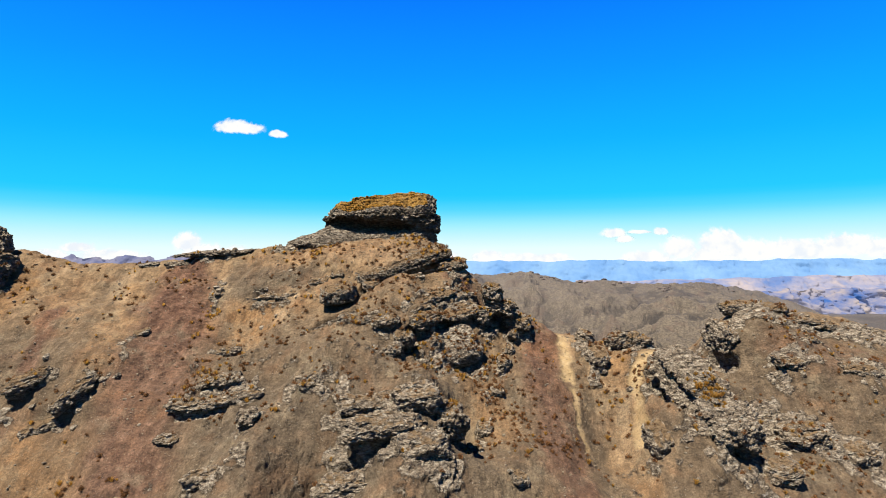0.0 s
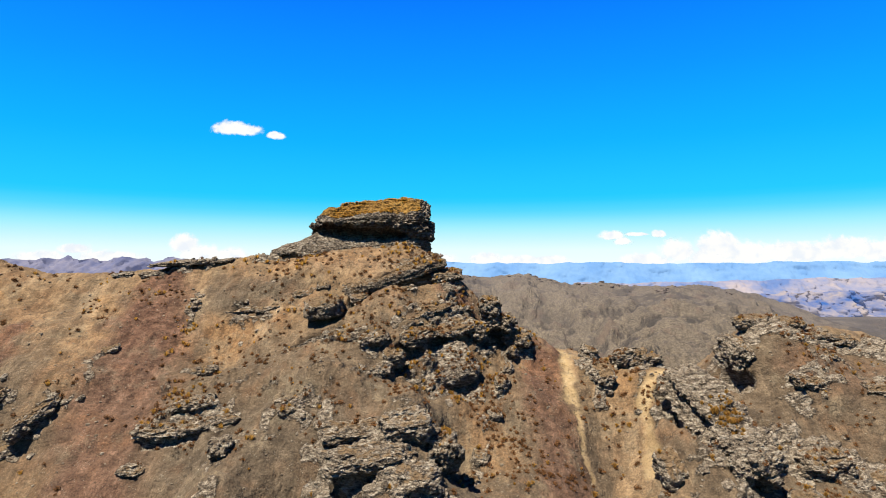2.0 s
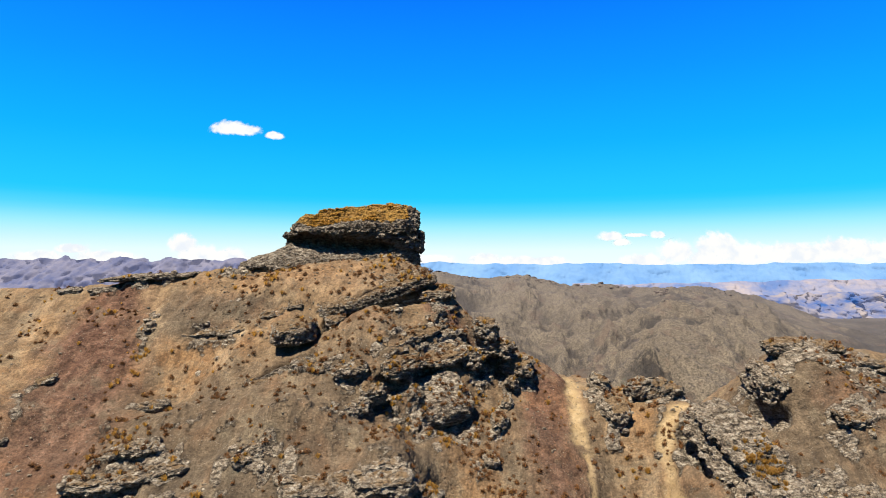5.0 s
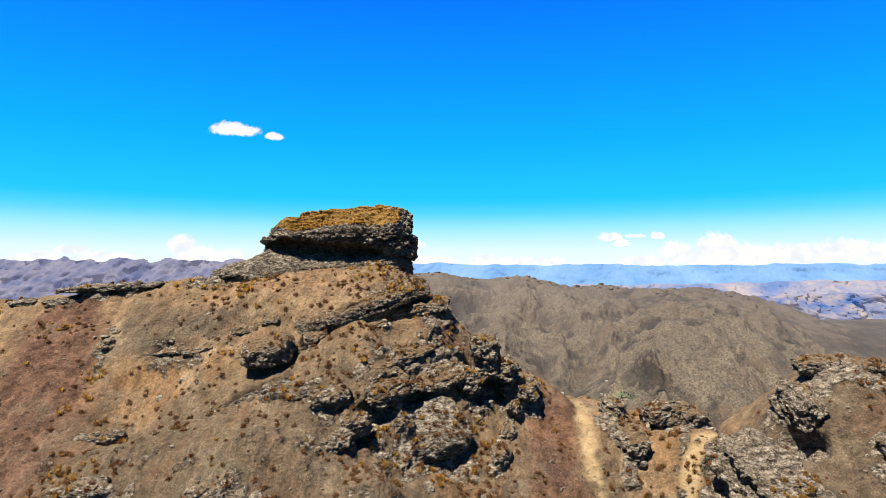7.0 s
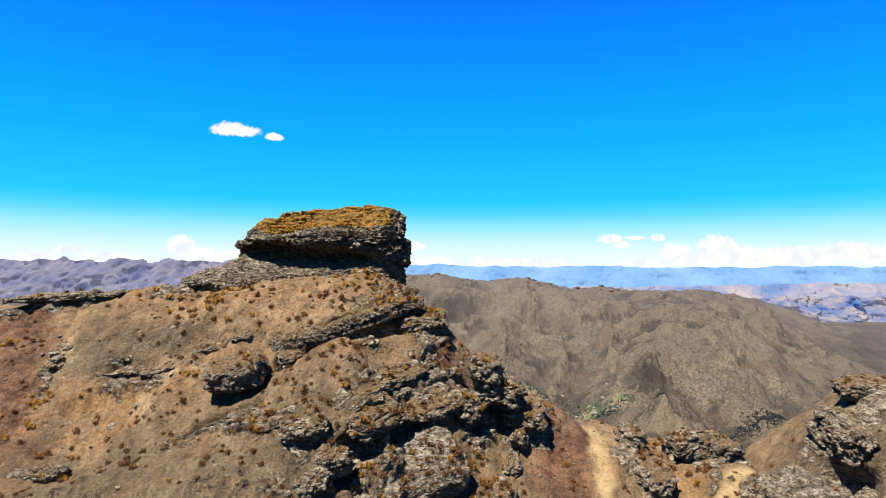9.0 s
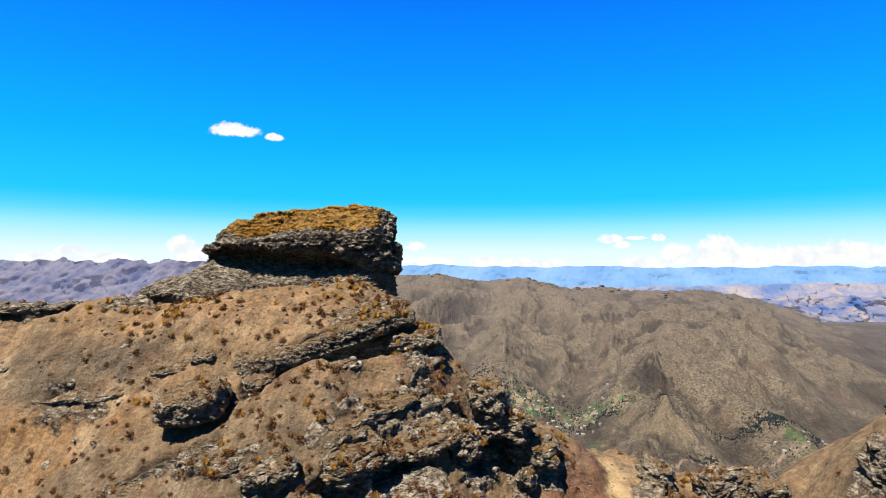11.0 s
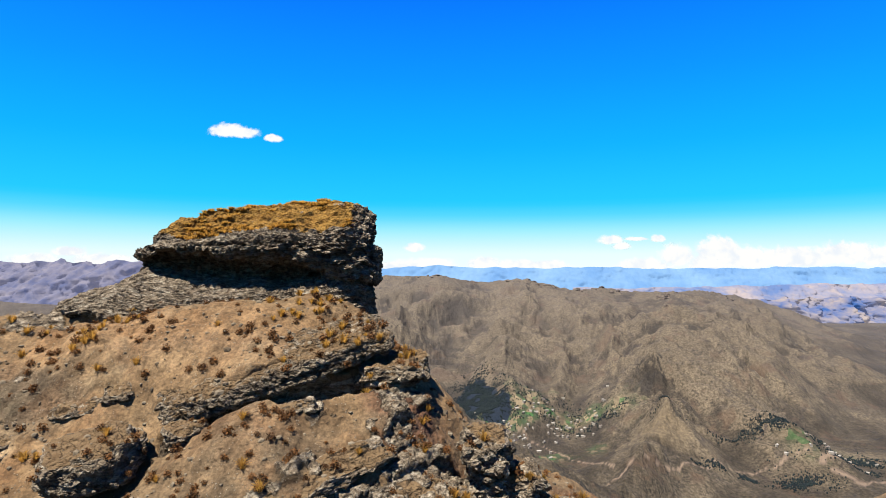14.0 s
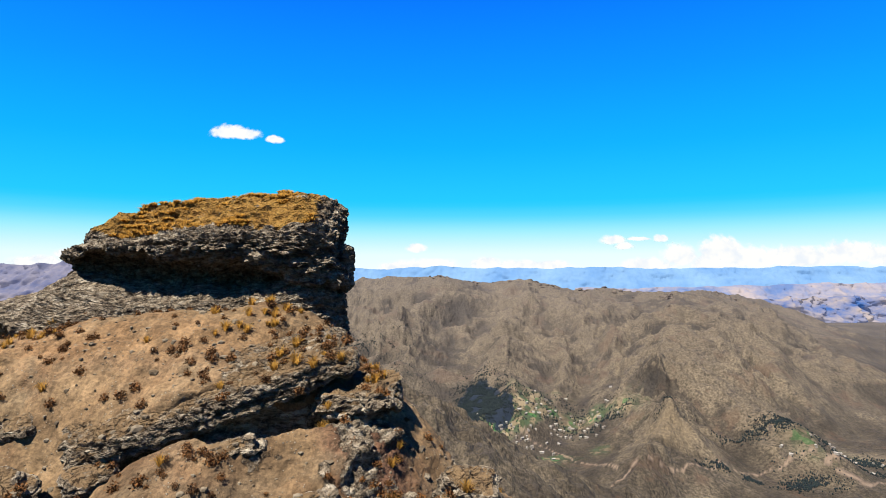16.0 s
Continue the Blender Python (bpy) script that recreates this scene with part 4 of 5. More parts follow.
def stones():
    """Loose stones and chips over the slope."""
    rs = np.random.RandomState(12)
    u, f = sphere_points(1)
    pool = []
    for k in range(8):
        p = boxy(u, 3.0) * rs.uniform(0.6, 1.2, 3) * (1, 1, 0.7)
        pool.append(p + 0.25 * np.stack([perlin(p * 1.7 + k * 5), perlin(p * 1.7 + 40 + k), perlin(p * 1.7 + 80 + k)], 1))
    vs, fs, total = [], [], 0
    count = 0
    while count < 9000:
        x, y = (rs.uniform(-14, 14), rs.uniform(-16, -1)) if count % 7 == 0 else (rs.uniform(-46, 60), rs.uniform(-29, -1))
        if noise.noise((x * 0.3, y * 0.3, 77.0)) < rs.uniform(-0.5, 0.4):
            continue
        p, n = on_top(x, y)
        if n.z < 0.35:
            continue
        r = 0.022 * (1 / rs.uniform(0.05, 1.0)) ** 0.75
        a = rs.uniform(0, 6.28)
        c, s_ = math.cos(a), math.sin(a)
        q = pool[rs.randint(8)] * r
        vs.append(np.stack([q[:, 0] * c - q[:, 1] * s_, q[:, 0] * s_ + q[:, 1] * c, q[:, 2]], 1) + np.array(p))
        fs.append(f + total)
        total += len(u)
        count += 1
    me = mesh_of("loose_stones", np.concatenate(vs), np.concatenate(fs), CHIP, smoothed=False)
    tagged(new("loose_stones", me), "loose pale and brown stones strewn over the slope", "stones", kind="stuff")


bpy.context.view_layer.update()
DEPS = bpy.context.evaluated_depsgraph_get()


def slope_rocks():
    """Half-buried rocks along the bands where rock breaks through the soil."""
    rs = np.random.RandomState(17)
    u, f = BALLS[3]
    kinds = []
    for k in range(7):
        p = boxy(u, 3.2) * rs.uniform(0.6, 1.2, 3) * (0.5, 0.45, 0.28)
        p, flat = weather(p, f, 100 + k, 0.16, size=0.4)
        me = mesh_of("slope_rock", p, f, ROCK, smoothed=False)
        attribute(me, "flat", 0.4 * flat)
        kinds.append(me)
    made = 0
    while made < 190:
        (a, b), (c, d), r, _ = BANDS[rs.randint(len(BANDS))]
        t = rs.rand()
        x, y = a + (c - a) * t + rs.normal() * r, b + (d - b) * t + rs.normal() * r
        if not (-44 < x < 58 and -28 < y < -1.5):
            continue
        p, n = on_top(x, y)
        if n.z < 0.3:
            continue
        ob = new("slope_rock", kinds[rs.randint(7)])
        ob.matrix_world = Matrix.Translation(p - Vector((0, 0, 0.04))) @ Euler((radians(rs.uniform(10, 40)), radians(rs.uniform(-25, 5)), rs.uniform(-0.6, 0.6))).to_matrix().to_4x4() @ Matrix.Scale(rs.uniform(0.2, 0.7 if -9 < x < 9 and y > -11 else 1.0), 4)
        tagged(ob, "half-buried angular grey rock on the slope", "rock", "rocks strewn along the rock bands")
        made += 1


slope_rocks()
vegetation()
summit_grass(bpy.data.objects["summit_rock"])
stones()

# ---- the valley and the mountains beyond ----
MAIN = [(-2600, 2500, -190), (-1500, 2700, -150), (-700, 2700, -90), (-340, 2670, -22), (-20, 2670, -14), (180, 2770, -34), (395, 2670, -28), (568, 2670, -70), (813, 2670, -66), (935, 2470, -76), (1268, 2870, -84),
        (1500, 2970, -118), (1637, 2870, -165), (1721, 2670, -228), (1794, 2470, -275), (1950, 2000, -330)]
SPURS = [
    [(935, 2470, -76), (787, 1970, -156), (640, 1620, -236), (499, 1270, -305), (343, 1120, -335), (224, 1000, -362)],
    [(935, 2470, -76), (960, 2150, -200), (1010, 1900, -296), (1020, 1650, -375)],
    [(1268, 2870, -84), (1330, 2500, -150), (1330, 2200, -230), (1280, 1900, -330)],
    [(568, 2670, -70), (640, 2300, -150), (600, 1950, -225), (470, 1650, -318)],
    [(395, 2670, -28), (300, 2300, -130), (196, 2070, -205), (153, 1770, -280), (140, 1600, -330)],
    [(568, 2670, -70), (480, 2350, -150), (406, 2070, -222), (300, 1700, -332)],
    [(813, 2670, -66), (690, 2300, -160), (520, 1900, -260)],
    [(-20, 2670, -14), (-75, 2170, -192), (-150, 1870, -270)],
    [(-340, 2670, -16), (-420, 2200, -150), (-450, 1900, -240)],
    [(-120, 120, -120), (-130, 420, -160), (-80, 870, -176), (10, 880, -232), (64, 830, -258), (110, 780, -300)],
    [(-900, 500, -60), (-700, 900, -190), (-500, 1300, -290)],
        [(1500, 2970, -118), (1450, 2500, -230), (1300, 2000, -320)],
    [(640, 1620, -236), (720, 1400, -300), (760, 1200, -345)],
]


def valley_height(x, y):
    p2 = np.stack([x, y, np.zeros(len(x))], 1)
    warp = 70 * np.stack([fbm(p2 / 420, 3), fbm(p2 / 420 + 30, 3)], 1)
    wx, wy = x + warp[:, 0], y + warp[:, 1]
    floor_ = -395 + 0.10 * np.maximum(y - 1500, 0) + 0.05 * np.maximum(-x, 0) + 0.10 * np.maximum(900 - y, 0) * (x > -4000)
    z = floor_ + 0.0
    along, off, sure = wx / 2, wy / 2, np.zeros(len(x))      # how far along the crest above, how far below it
    for k, (line, slope) in enumerate([(MAIN, 0.36)] + [(l, 0.48) for l in SPURS]):
        best, close, run, here = np.full(len(x), -1e9), np.full(len(x), 1e9), 900.0 * k, np.zeros(len(x))
        for (ax, ay, az), (bx, by, bz) in zip(line[:-1], line[1:]):
            d, t = to_segment(wx, wy, ax, ay, bx, by)
            high = az + (bz - az) * t - slope * d
            here = np.where(high > best, run + t * math.hypot(bx - ax, by - ay), here)
            best, close = np.maximum(best, high), np.minimum(close, d)
            run += math.hypot(bx - ax, by - ay)
        wins = best > z
        along, off, sure = np.where(wins, here, along), np.where(wins, close, off), np.where(wins, smooth(0, 25, best - z), sure * smooth(0, 25, z - best))
        if line is MAIN:
            calm = 0.22 + 0.78 * smooth(0, 420, close)
        h = np.clip(0.5 + 0.5 * (best - z) / 14, 0, 1)
        z = z * (1 - h) + best * h + 14 * h * (1 - h)
    rise = np.clip((z - floor_) / 120, 0.12, 1) * (0.3 + 0.7 * smooth(450, 1000, y))
    deep = smooth(1650, 2000, y)
    gully = ridged(np.stack([wx, wy, z * 0.6], 1) / 330 + 5, 5, 0.5)
    fine = ridged(np.stack([wx, wy, z], 1) / 120, 4, 0.45)
    ribs = ridged(np.stack([along / 150, off / 620, 0 * off], 1) + 11, 4, 0.6)
    rill = ridged(np.stack([wx + 0.35 * wy, wy, z], 1) / 48 + 3, 3, 0.5)
    z += rise * calm * (46 * (gully - 0.9) + 56 * (1 - 0.6 * smooth(1900, 2300, y)) * sure * smooth(30, 240, off) * (ribs - 0.9) + 18 * (fine - 0.8) + 7.5 * (rill - 0.6)) + rise * (2.2 * fbm(p2 / 24, 2) + 5 * fbm(p2 / 75 + 40, 3))
    back = np.maximum(y - 2950, 0)
    z -= 0.16 * np.minimum(back, 1200)
    # also how hollow the ground is, for the relief shading in its colour
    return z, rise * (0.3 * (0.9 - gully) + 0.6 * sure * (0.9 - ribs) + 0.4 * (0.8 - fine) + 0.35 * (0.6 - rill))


def make_valley_material():
    m, t, b = material("dry valley slopes")
    vec = coords(t)
    base = ramp(t, [(0.37, (0.078, 0.062, 0.046)), (0.5, (0.142, 0.114, 0.082)), (0.63, (0.225, 0.18, 0.126))])
    down = coords(t, (1.0, 0.5, 0.5))
    t.links.new(noise_tex(t, down, 0.012, 8, 0.66, 0.4), base.inputs[0])
    broad = mapped(t, noise_tex(t, vec, 0.0045, 6, 0.62, 0.6), 0.38, 0.62, 0.62, 1.25)
    col = mix(t, 1.0, base.outputs[0], broad, "MULTIPLY")
    # bare pale crests, gullies dark with scrub and rock; relief shading painted in too
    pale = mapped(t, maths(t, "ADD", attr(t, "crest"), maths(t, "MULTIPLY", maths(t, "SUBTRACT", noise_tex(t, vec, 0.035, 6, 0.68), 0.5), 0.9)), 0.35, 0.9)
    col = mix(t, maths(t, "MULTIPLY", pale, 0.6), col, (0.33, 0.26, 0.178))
    scrub_shade = mapped(t, maths(t, "ADD", attr(t, "scrub"), maths(t, "MULTIPLY", maths(t, "SUBTRACT", noise_tex(t, vec, 0.05, 6, 0.7), 0.5), 1.1)), 0.34, 0.7)
    col = mix(t, maths(t, "MULTIPLY", scrub_shade, 0.85), col, (0.055, 0.047, 0.040))
    rocks = mapped(t, noise_tex(t, coords(t, (1.0, 0.6, 2.0), (0, 0.35, 0)), 0.026, 7, 0.74, 0.6), 0.56, 0.61)
    col = mix(t, maths(t, "MULTIPLY", rocks, 0.6), col, (0.075, 0.063, 0.06))
    tiny = mapped(t, noise_tex(t, vec, 0.2, 4, 0.7), 0.36, 0.64, 0.52, 1.5)
    col = mix(t, 1.0, col, tiny, "MULTIPLY")
    tufts = maths(t, "MULTIPLY", mapped(t, voronoi(t, vec, 0.10), 0.42, 0.28), mapped(t, noise_tex(t, vec, 0.012, 5, 0.6), 0.44, 0.58))
    col = mix(t, maths(t, "MULTIPLY", tufts, 0.45), col, (0.045, 0.042, 0.032))
    plum = mapped(t, noise_tex(t, vec, 0.010, 8, 0.75), 0.60, 0.66)
    col = mix(t, maths(t, "MULTIPLY", plum, 0.6), col, (0.085, 0.068, 0.082))
    plots = t.nodes.new("ShaderNodeTexVoronoi")
    plots.inputs["Scale"].default_value = 0.075
    t.links.new(vec, plots.inputs["Vector"])
    hue = t.nodes.new("ShaderNodeSeparateColor")
    t.links.new(plots.outputs["Color"], hue.inputs[0])
    field = ramp(t, [(0.0, (0.09, 0.14, 0.055)), (0.2, (0.09, 0.30, 0.08)), (0.30, (0.42, 0.33, 0.20)), (0.5, (0.15, 0.16, 0.085)), (0.64, (0.58, 0.46, 0.29)), (0.80, (0.10, 0.17, 0.08))], "CONSTANT")
    t.links.new(hue.outputs[0], field.inputs[0])
    col = mix(t, maths(t, "MULTIPLY", attr(t, "farm"), 0.9), col, field.outputs[0])
    col = mix(t, maths(t, "MULTIPLY", attr(t, "tan"), maths(t, "MULTIPLY", noise_tex(t, vec, 0.03, 7, 0.7), 0.9)), col, (0.36, 0.27, 0.165))
    earth = mapped(t, noise_tex(t, vec, 0.009, 6, 0.62), 0.56, 0.64)
    col = mix(t, maths(t, "MULTIPLY", earth, 0.5), col, (0.20, 0.125, 0.085))
    col = mix(t, maths(t, "MULTIPLY", attr(t, "track"), 0.85), col, (0.52, 0.38, 0.29))
    # distance haze painted as grey over the slope colour
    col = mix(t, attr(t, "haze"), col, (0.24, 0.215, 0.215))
    grove = mapped(t, maths(t, "ADD", attr(t, "grove"), maths(t, "MULTIPLY", maths(t, "SUBTRACT", noise_tex(t, vec, 0.03, 7, 0.72), 0.5), 1.6)), 0.46, 0.60)
    col = mix(t, grove, col, (0.020, 0.036, 0.066))
    paint(t, b, col)
    bump(t, b, noise_tex(t, down, 0.07, 5, 0.62), 1.0, 11.0)
    return m


VALLEY = make_valley_material()
# groves on the valley floor: centre, spread, number of trees
GROVES = ((105, 1640, 34, 70, 3600), (60, 1480, 26, 60, 1500), (150, 1540, 24, 50, 700), (95, 1360, 16, 60, 500), (-60, 1600, 40, 60, 350), (-256, 2000, 60, 60, 500), (-150, 1800, 60, 60, 350), (250, 1640, 60, 30, 180),
          (320, 1560, 60, 40, 420), (410, 1480, 40, 14, 180), (724, 1290, 34, 16, 500), (682, 1130, 30, 12, 450), (880, 1270, 40, 16, 450), (671, 1300, 40, 9, 160), (560, 1150, 36, 6, 260), (800, 1200, 60, 14, 160), (130, 1330, 20, 12, 260), (490, 1313, 20, 8, 60))
# roads cut across the far slopes: (x, y) to (x, y), half width
TRACKS = [((150, 1010), (321, 1063), 1.6), ((321, 1063), (434, 1103), 1.6), ((434, 1103), (569, 1175), 1.6), ((569, 1175), (691, 1200), 1.6), ((691, 1200), (768, 1182), 2.2), ((768, 1182), (906, 1281), 2.2), ((735, 1164), (791, 1122), 2.4),
          ((735, 1164), (768, 1182), 2.4), ((791, 1122), (860, 1160), 2.2), ((304, 1249), (321, 1110), 1.8), ((200, 1460), (304, 1249), 1.8), ((90, 1400), (200, 1460), 1.8)]


def valley():
    """A fan-shaped sheet from the foot of the hill to beyond the far crest."""
    r = 230 * (4700 / 230) ** np.linspace(0, 1, 440)
    a = np.concatenate([np.linspace(-180, -47, 60)[:-1], np.linspace(-44, 44, 680), np.linspace(47, 180, 60)[1:]]) * math.pi / 180
    ga, gr = np.meshgrid(a, r)
    x, y = (10 + gr * np.sin(ga)).ravel(), (-60 + gr * np.cos(ga)).ravel()
    z, relief_tone = valley_height(x, y)
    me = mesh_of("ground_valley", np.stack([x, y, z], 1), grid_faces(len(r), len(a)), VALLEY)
    n = np.stack([x, y, z], 1)
    farm = smooth(190, 80, np.hypot((x - 300) * 0.8, (y - 1500) * 0.8)) + smooth(150, 60, np.hypot(x - 170, (y - 1400) * 0.6)) + 0.6 * smooth(130, 50, np.hypot(x - 800, y - 1260))
    farm = np.clip(farm, 0, 1) * smooth(-0.25, 0.1, fbm(n / 160, 3))
    track = np.zeros(len(x))
    w = 14 * np.stack([fbm(n / 70, 3), fbm(n / 70 + 9, 3)], 1)
    for (p, q), (u, v), wide in TRACKS:
        d, _ = to_segment(x + w[:, 0], y + w[:, 1], p, q, u, v)
        track = np.maximum(track, smooth(wide * 1.6, wide * 0.7, d))
    # scrub and crest follow the relief: hollows darkened, crests lightened as shading would
    attribute(me, "scrub", np.maximum(smooth(0.02, 0.42, relief_tone), 0.25 * smooth(1300, 1000, y)))
    attribute(me, "crest", smooth(0.0, -0.25, relief_tone) * smooth(900, 1300, y))
    attribute(me, "farm", farm)
    attribute(me, "track", track)
    attribute(me, "tan", np.maximum(smooth(75, 25, np.hypot(x - 455, (y - 1235) * 0.8)), 0.7 * smooth(90, 30, np.hypot(x - 640, (y - 1010) * 1.5))))
    grove = np.zeros(len(x))
    for cx, cy, sx, sy, many in GROVES:
        if many < 600:
            continue
        grove = np.maximum(grove, smooth(2.3, 0.9, np.hypot((x - cx) / sx, (y - cy) / sy)))
    attribute(me, "grove", grove)
    # share of painted haze, growing with distance
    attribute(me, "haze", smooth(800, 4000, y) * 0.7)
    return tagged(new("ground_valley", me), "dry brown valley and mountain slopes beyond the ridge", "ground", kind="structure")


valley()


# the air's haze is put into the hills' colour and a faint glow
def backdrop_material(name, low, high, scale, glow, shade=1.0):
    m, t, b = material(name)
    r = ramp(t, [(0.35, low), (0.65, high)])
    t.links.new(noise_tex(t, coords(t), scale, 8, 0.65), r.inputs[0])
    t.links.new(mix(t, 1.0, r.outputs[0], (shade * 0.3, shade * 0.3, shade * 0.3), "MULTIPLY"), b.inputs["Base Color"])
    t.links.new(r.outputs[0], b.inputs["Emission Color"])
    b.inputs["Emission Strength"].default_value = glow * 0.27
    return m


def far_range(name, y0, span_, crest, foot, seed, mat, rough, label, wave=300.0, push=40.0):
    """A distant chain of hills: a strip of relief with an uneven crest. crest: (x, height) along it."""
    xs = np.arange(span_[0], span_[1], 9.0)
    rows = 40
    top = np.interp(xs, [c[0] for c in crest], [c[1] for c in crest])
    line = np.stack([xs / wave, np.full(len(xs), seed * 3.1), np.zeros(len(xs))], 1)
    top = top + rough * (fbm(line, 3) + 0.6 * (ridged(line * 1.7 + 3, 4, 0.45) - 0.8))
    t = np.linspace(0, 1, rows)[:, None]
    z = foot + (top - foot)[None] * t
    gx = np.repeat(xs[None], rows, 0)
    p = np.stack([gx.ravel() / wave * 1.3, (t * 3 + 0 * gx).ravel(), np.full(gx.size, seed)], 1)
    y = y0 - (1 - t) * 500 + (fbm(p, 4) + 0.5 * ridged(p * (3.1, 1.6, 1), 4)).reshape(rows, -1) * push
    me = mesh_of(name, np.stack([gx.ravel(), y.ravel(), z.ravel()], 1), grid_faces(rows, len(xs)), mat)
    return tagged(new(name, me), label, "backdrop", kind="structure")


# the blue and violet casts are distance haze painted onto the hills
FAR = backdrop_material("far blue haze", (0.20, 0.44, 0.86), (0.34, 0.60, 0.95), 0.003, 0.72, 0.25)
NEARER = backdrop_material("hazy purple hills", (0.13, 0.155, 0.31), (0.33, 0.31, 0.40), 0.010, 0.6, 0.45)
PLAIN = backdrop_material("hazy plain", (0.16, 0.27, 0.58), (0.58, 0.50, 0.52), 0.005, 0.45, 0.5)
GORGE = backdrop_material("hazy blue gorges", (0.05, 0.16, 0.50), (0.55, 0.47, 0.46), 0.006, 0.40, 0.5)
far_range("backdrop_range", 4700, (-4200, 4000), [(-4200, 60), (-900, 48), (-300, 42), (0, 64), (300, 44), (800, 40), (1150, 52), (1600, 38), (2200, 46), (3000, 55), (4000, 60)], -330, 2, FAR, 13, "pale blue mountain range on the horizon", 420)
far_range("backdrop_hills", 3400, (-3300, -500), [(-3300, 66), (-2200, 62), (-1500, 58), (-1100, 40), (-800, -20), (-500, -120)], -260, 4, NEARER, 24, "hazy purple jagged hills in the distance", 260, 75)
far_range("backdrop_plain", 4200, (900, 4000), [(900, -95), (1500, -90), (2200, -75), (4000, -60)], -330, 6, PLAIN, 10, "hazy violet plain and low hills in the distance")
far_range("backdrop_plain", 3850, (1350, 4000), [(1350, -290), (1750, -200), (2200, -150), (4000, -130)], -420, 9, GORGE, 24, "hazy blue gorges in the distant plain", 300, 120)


# ---- clouds ----
def cloud_material():
    m, t, b = material("white cloud")
    t.nodes.remove(b)
    glow = t.nodes.new("ShaderNodeEmission")
    glow.inputs[1].default_value = 0.27
    r = ramp(t, [(0.35, (0.86, 0.91, 0.97)), (0.5, (1.0, 1.0, 0.98))])
    t.links.new(noise_tex(t, coords(t), 0.008, 5, 0.6), r.inputs[0])
    t.links.new(r.outputs[0], glow.inputs[0])
    clear = t.nodes.new("ShaderNodeBsdfTransparent")
    both = t.nodes.new("ShaderNodeMixShader")
    edge = maths(t, "ADD", attr(t, "body"), maths(t, "MULTIPLY", maths(t, "SUBTRACT", noise_tex(t, coords(t), 0.016, 6, 0.62), 0.5), 0.9))
    t.links.new(mapped(t, edge, 0.32, 0.72), both.inputs[0])
    t.links.new(clear.outputs[0], both.inputs[1])
    t.links.new(glow.outputs[0], both.inputs[2])
    t.links.new(both.outputs[0], t.nodes["Material Output"].inputs[0])
    return m


CLOUD = cloud_material()


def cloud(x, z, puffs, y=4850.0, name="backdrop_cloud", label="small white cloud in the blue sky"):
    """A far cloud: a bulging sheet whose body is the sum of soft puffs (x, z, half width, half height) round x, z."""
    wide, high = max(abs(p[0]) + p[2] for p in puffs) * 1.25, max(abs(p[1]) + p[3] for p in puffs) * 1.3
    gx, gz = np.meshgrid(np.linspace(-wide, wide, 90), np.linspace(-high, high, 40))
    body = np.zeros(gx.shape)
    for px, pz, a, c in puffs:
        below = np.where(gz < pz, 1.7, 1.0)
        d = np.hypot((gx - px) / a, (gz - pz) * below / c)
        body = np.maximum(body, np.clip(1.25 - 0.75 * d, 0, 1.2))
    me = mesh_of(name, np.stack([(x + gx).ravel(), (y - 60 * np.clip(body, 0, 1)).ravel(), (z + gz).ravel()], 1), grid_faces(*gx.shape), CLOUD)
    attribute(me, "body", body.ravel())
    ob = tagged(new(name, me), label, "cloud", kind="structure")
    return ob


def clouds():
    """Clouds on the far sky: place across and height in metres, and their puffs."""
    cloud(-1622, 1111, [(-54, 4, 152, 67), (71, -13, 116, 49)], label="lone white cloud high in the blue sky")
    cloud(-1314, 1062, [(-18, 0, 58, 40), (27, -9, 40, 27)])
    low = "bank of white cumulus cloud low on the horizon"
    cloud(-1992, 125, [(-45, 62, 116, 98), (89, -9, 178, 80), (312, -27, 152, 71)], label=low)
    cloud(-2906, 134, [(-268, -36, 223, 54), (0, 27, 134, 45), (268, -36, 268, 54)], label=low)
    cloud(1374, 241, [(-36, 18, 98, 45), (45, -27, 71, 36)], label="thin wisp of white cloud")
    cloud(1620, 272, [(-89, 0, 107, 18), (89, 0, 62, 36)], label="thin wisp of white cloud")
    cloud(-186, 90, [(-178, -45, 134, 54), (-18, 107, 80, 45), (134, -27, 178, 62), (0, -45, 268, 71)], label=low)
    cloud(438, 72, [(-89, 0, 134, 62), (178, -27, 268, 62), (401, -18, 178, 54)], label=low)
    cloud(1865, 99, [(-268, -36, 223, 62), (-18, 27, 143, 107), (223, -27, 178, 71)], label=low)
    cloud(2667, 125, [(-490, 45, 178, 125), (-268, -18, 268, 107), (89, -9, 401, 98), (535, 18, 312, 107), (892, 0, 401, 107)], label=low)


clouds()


# ---- village, farms and woods on the valley floor ----
PLASTER = plain_material("pale plaster", (0.34, 0.28, 0.22), (0.80, 0.74, 0.66), 0.05)
ROOF = plain_material("tin and tile roofs", (0.22, 0.12, 0.08), (0.80, 0.76, 0.72), 0.05)
LEAF = plain_material("dark eucalyptus leaves", (0.012, 0.024, 0.036), (0.05, 0.078, 0.075), 0.08)


def part(name, verts, faces, mat, parent):
    ob = new(name, mesh_of(name, verts, faces, mat, smoothed=False))
    ob.parent = parent
    return ob


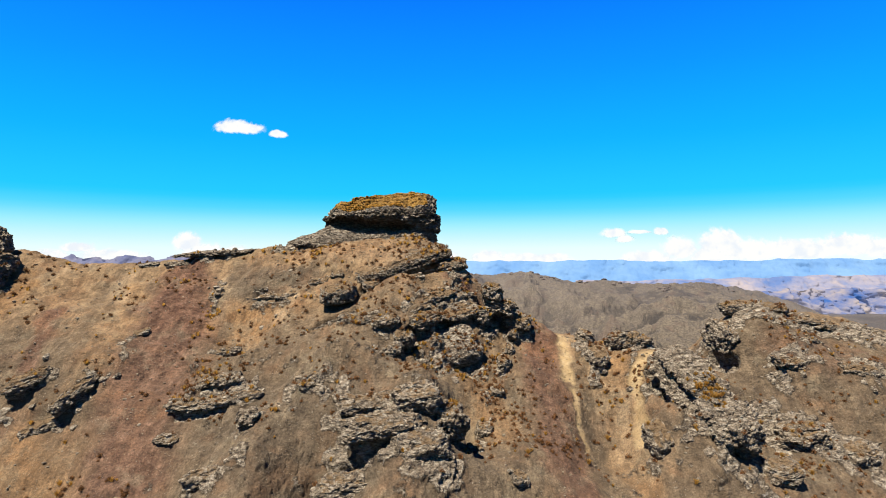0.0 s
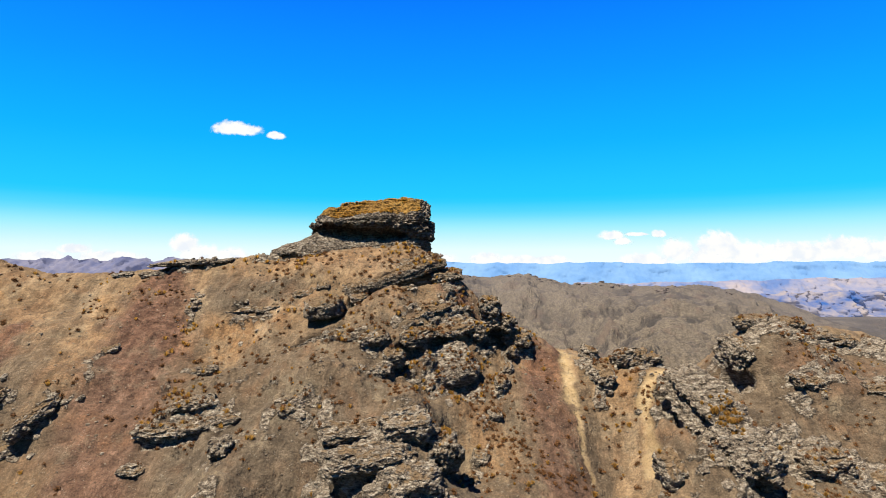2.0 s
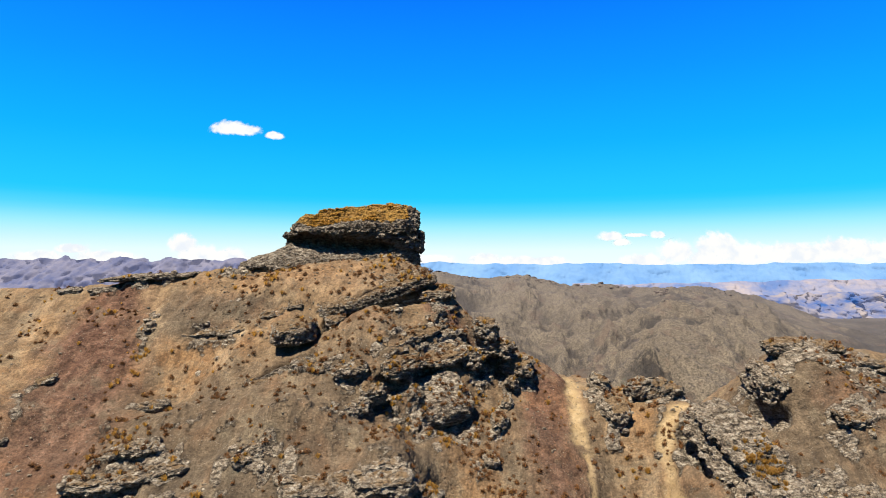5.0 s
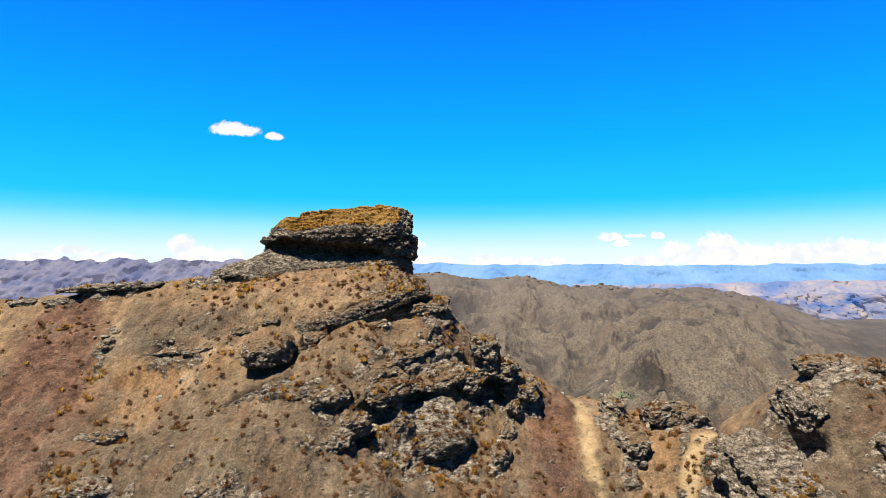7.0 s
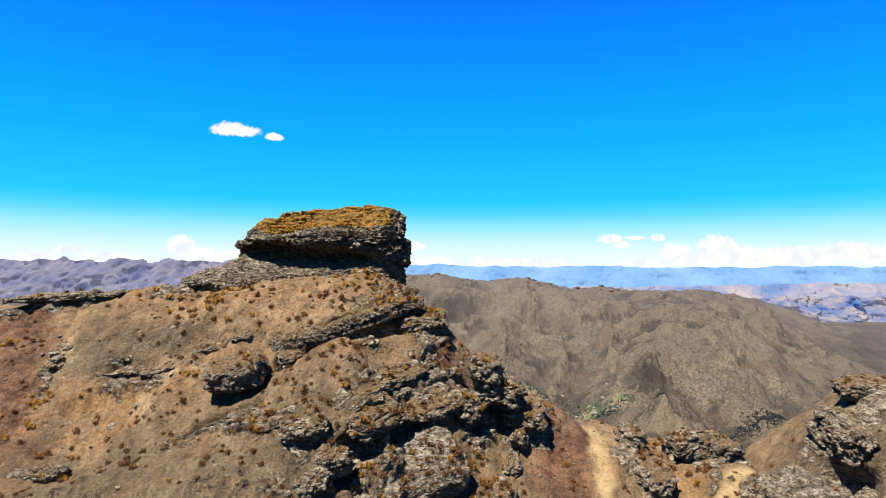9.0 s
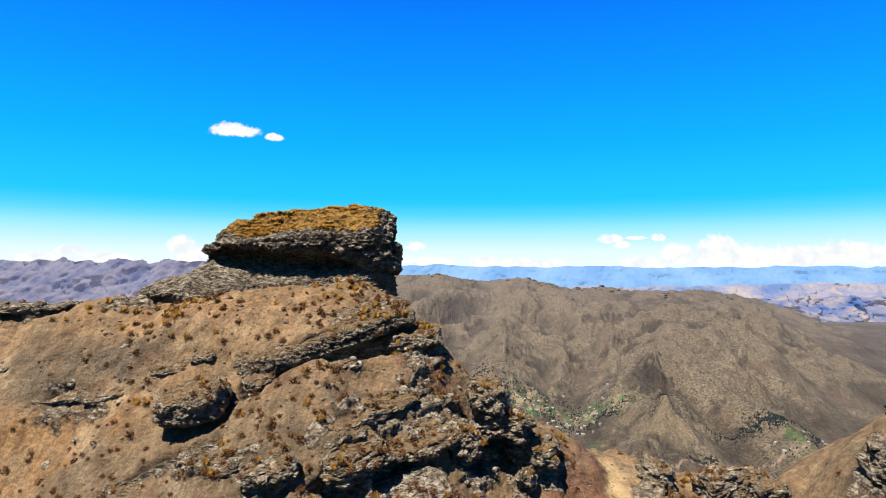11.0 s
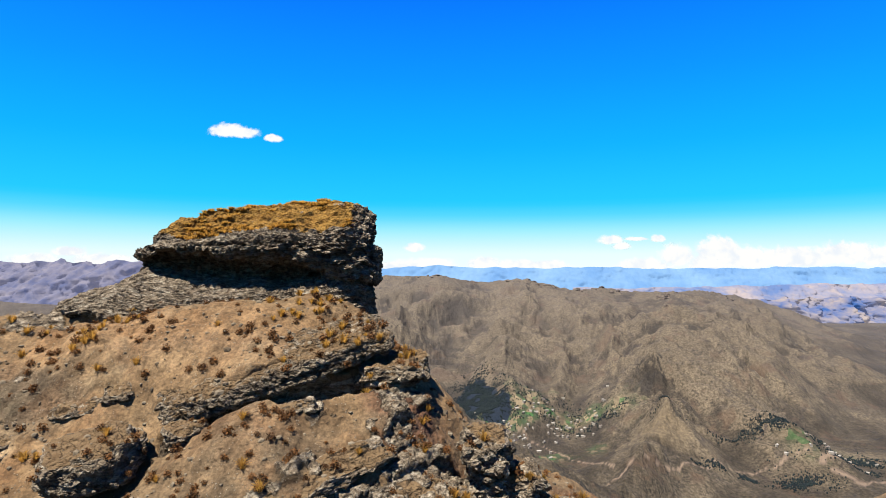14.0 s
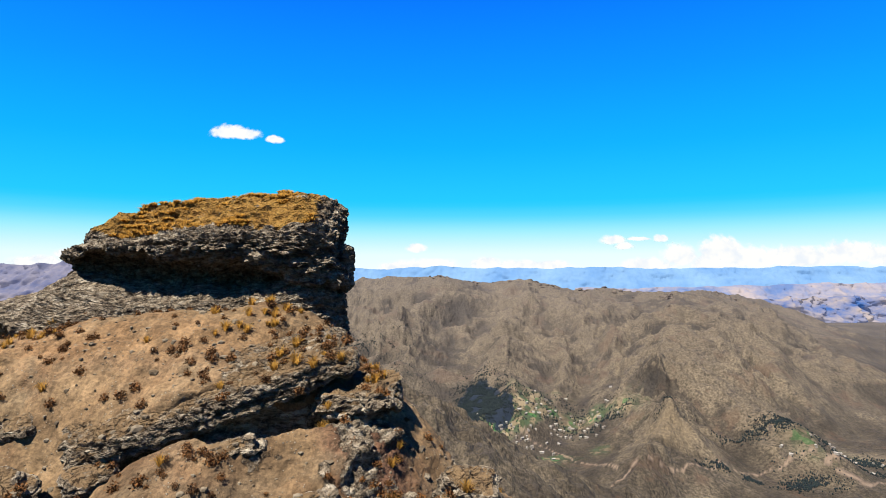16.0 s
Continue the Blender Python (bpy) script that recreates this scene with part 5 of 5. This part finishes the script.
def house(long, deep, high):
    """A small gabled farmhouse, its base at the origin."""
    thing = new("farmhouse")
    a, b = long / 2, deep / 2
    box = np.array([(x, y, z) for z in (-1.5, high) for x, y in ((-a, -b), (a, -b), (a, b), (-a, b))])
    part("wall", box, [(0, 1, 5, 4), (1, 2, 6, 5), (2, 3, 7, 6), (3, 0, 4, 7)], PLASTER, thing)
    e, top = 0.5, high + deep * 0.28
    under = [(-a - e, -b - e, high - 0.1), (a + e, -b - e, high - 0.1), (a + e, b + e, high - 0.1), (-a - e, b + e, high - 0.1), (-a - e, 0, top), (a + e, 0, top)]
    over = [(x, y, z + 0.25) for x, y, z in under]
    v = np.array(under + over)
    faces = [(6, 7, 11, 10), (8, 9, 10, 11), (0, 4, 5, 1), (2, 5, 4, 3), (0, 1, 7, 6), (2, 3, 9, 8), (1, 5, 11, 7), (5, 2, 8, 11), (3, 4, 10, 9), (4, 0, 6, 10)]
    part("roof", v, faces, ROOF, thing)
    return tagged(thing, "small pale farmhouse with a gabled roof in the valley", "house", "houses of the valley village")


def village():
    rs = np.random.RandomState(21)
    kinds = [house(5, 4, 2.2), house(7, 4, 2.4), house(5, 4, 3.6), house(9.5, 4.5, 2.6)]
    spots = []
    for cx, cy, sx, sy, n in ((310, 1520, 75, 55, 60), (190, 1400, 35, 60, 30), (790, 1240, 60, 40, 18)):
        for _ in range(n):
            spots.append((cx + rs.normal() * sx, cy + rs.normal() * sy))
    xy = np.array(spots)
    z, _ = valley_height(xy[:, 0], xy[:, 1])
    for k, (x, y) in enumerate(spots):
        m = pose(x, y, z[k] + 0.6, 0, 0, rs.uniform(0, 180))
        if k < 4:
            kinds[k].matrix_basis = m
        else:
            copy_thing(kinds[rs.randint(4)], m)


def woods():
    rs = np.random.RandomState(22)
    u, f = sphere_points(1)
    pool = []
    for k in range(5):
        p = u * (1.7, 1.7, 2.5) * (1 + 0.35 * perlin(u * 2.2 + k * 9))[:, None]
        p[:, :2] *= (1 - 0.25 * p[:, 2:] / 2.5)
        pool.append(p + (0, 0, 2.0))
    places = []
    for cx, cy, sx, sy, n in GROVES:
        for _ in range(int(1.6 * n)):
            places.append((cx + rs.normal() * sx, cy + rs.normal() * sy))
    xy = np.array(places)
    keep = fbm(np.stack([xy[:, 0], xy[:, 1], 0 * xy[:, 0]], 1) / 60, 3) > -0.25
    xy = xy[keep]
    z, _ = valley_height(xy[:, 0], xy[:, 1])
    size = rs.uniform(0.45, 1.0, len(xy))
    which = rs.randint(5, size=len(xy))
    v = np.concatenate([pool[w] * s_ + (x, y, h - 0.5) for w, s_, (x, y), h in zip(which, size, xy, z)])
    faces = (f[None] + (np.arange(len(xy)) * len(u))[:, None, None]).reshape(-1, 3)
    tagged(new("valley_woods", mesh_of("valley_woods", v, faces, LEAF, smoothed=False)), "dark eucalyptus groves along the valley streams", "trees", kind="stuff")


village()
woods()


def crags():
    """Dark rocks breaking through the far crest."""
    rs = np.random.RandomState(31)
    u, f = BALLS[3]
    vs, fs, total = [], [], 0
    for cx, cy, spread, many in ((160, 2760, 60, 26), (560, 2660, 50, 30), (740, 2670, 70, 46), (930, 2480, 30, 16), (1250, 2860, 60, 34), (420, 2640, 60, 16), (-40, 2680, 50, 16), (790, 2100, 40, 8)):
        x, y = cx + rs.normal(size=many) * spread, cy + rs.normal(size=many) * spread * 0.5
        z, _ = valley_height(x, y)
        for k in range(many):
            r = rs.uniform(3.5, 10)
            p = boxy(u, 3) * (r, r * 0.8, r * rs.uniform(0.3, 0.75))
            p = p * (1 + 0.45 * fbm(u * 1.8 + k * 3.1, 3))[:, None]
            vs.append(p + (x[k], y[k], z[k] - 0.3 * r))
            fs.append(f + total)
            total += len(u)
    mat = plain_material("dark far crags", (0.12, 0.10, 0.11), (0.32, 0.26, 0.23), 0.06)
    tagged(new("far_crags", mesh_of("far_crags", np.concatenate(vs), np.concatenate(fs), mat, smoothed=False)), "dark crags along the far mountain crest", "rocks", kind="stuff")


crags()
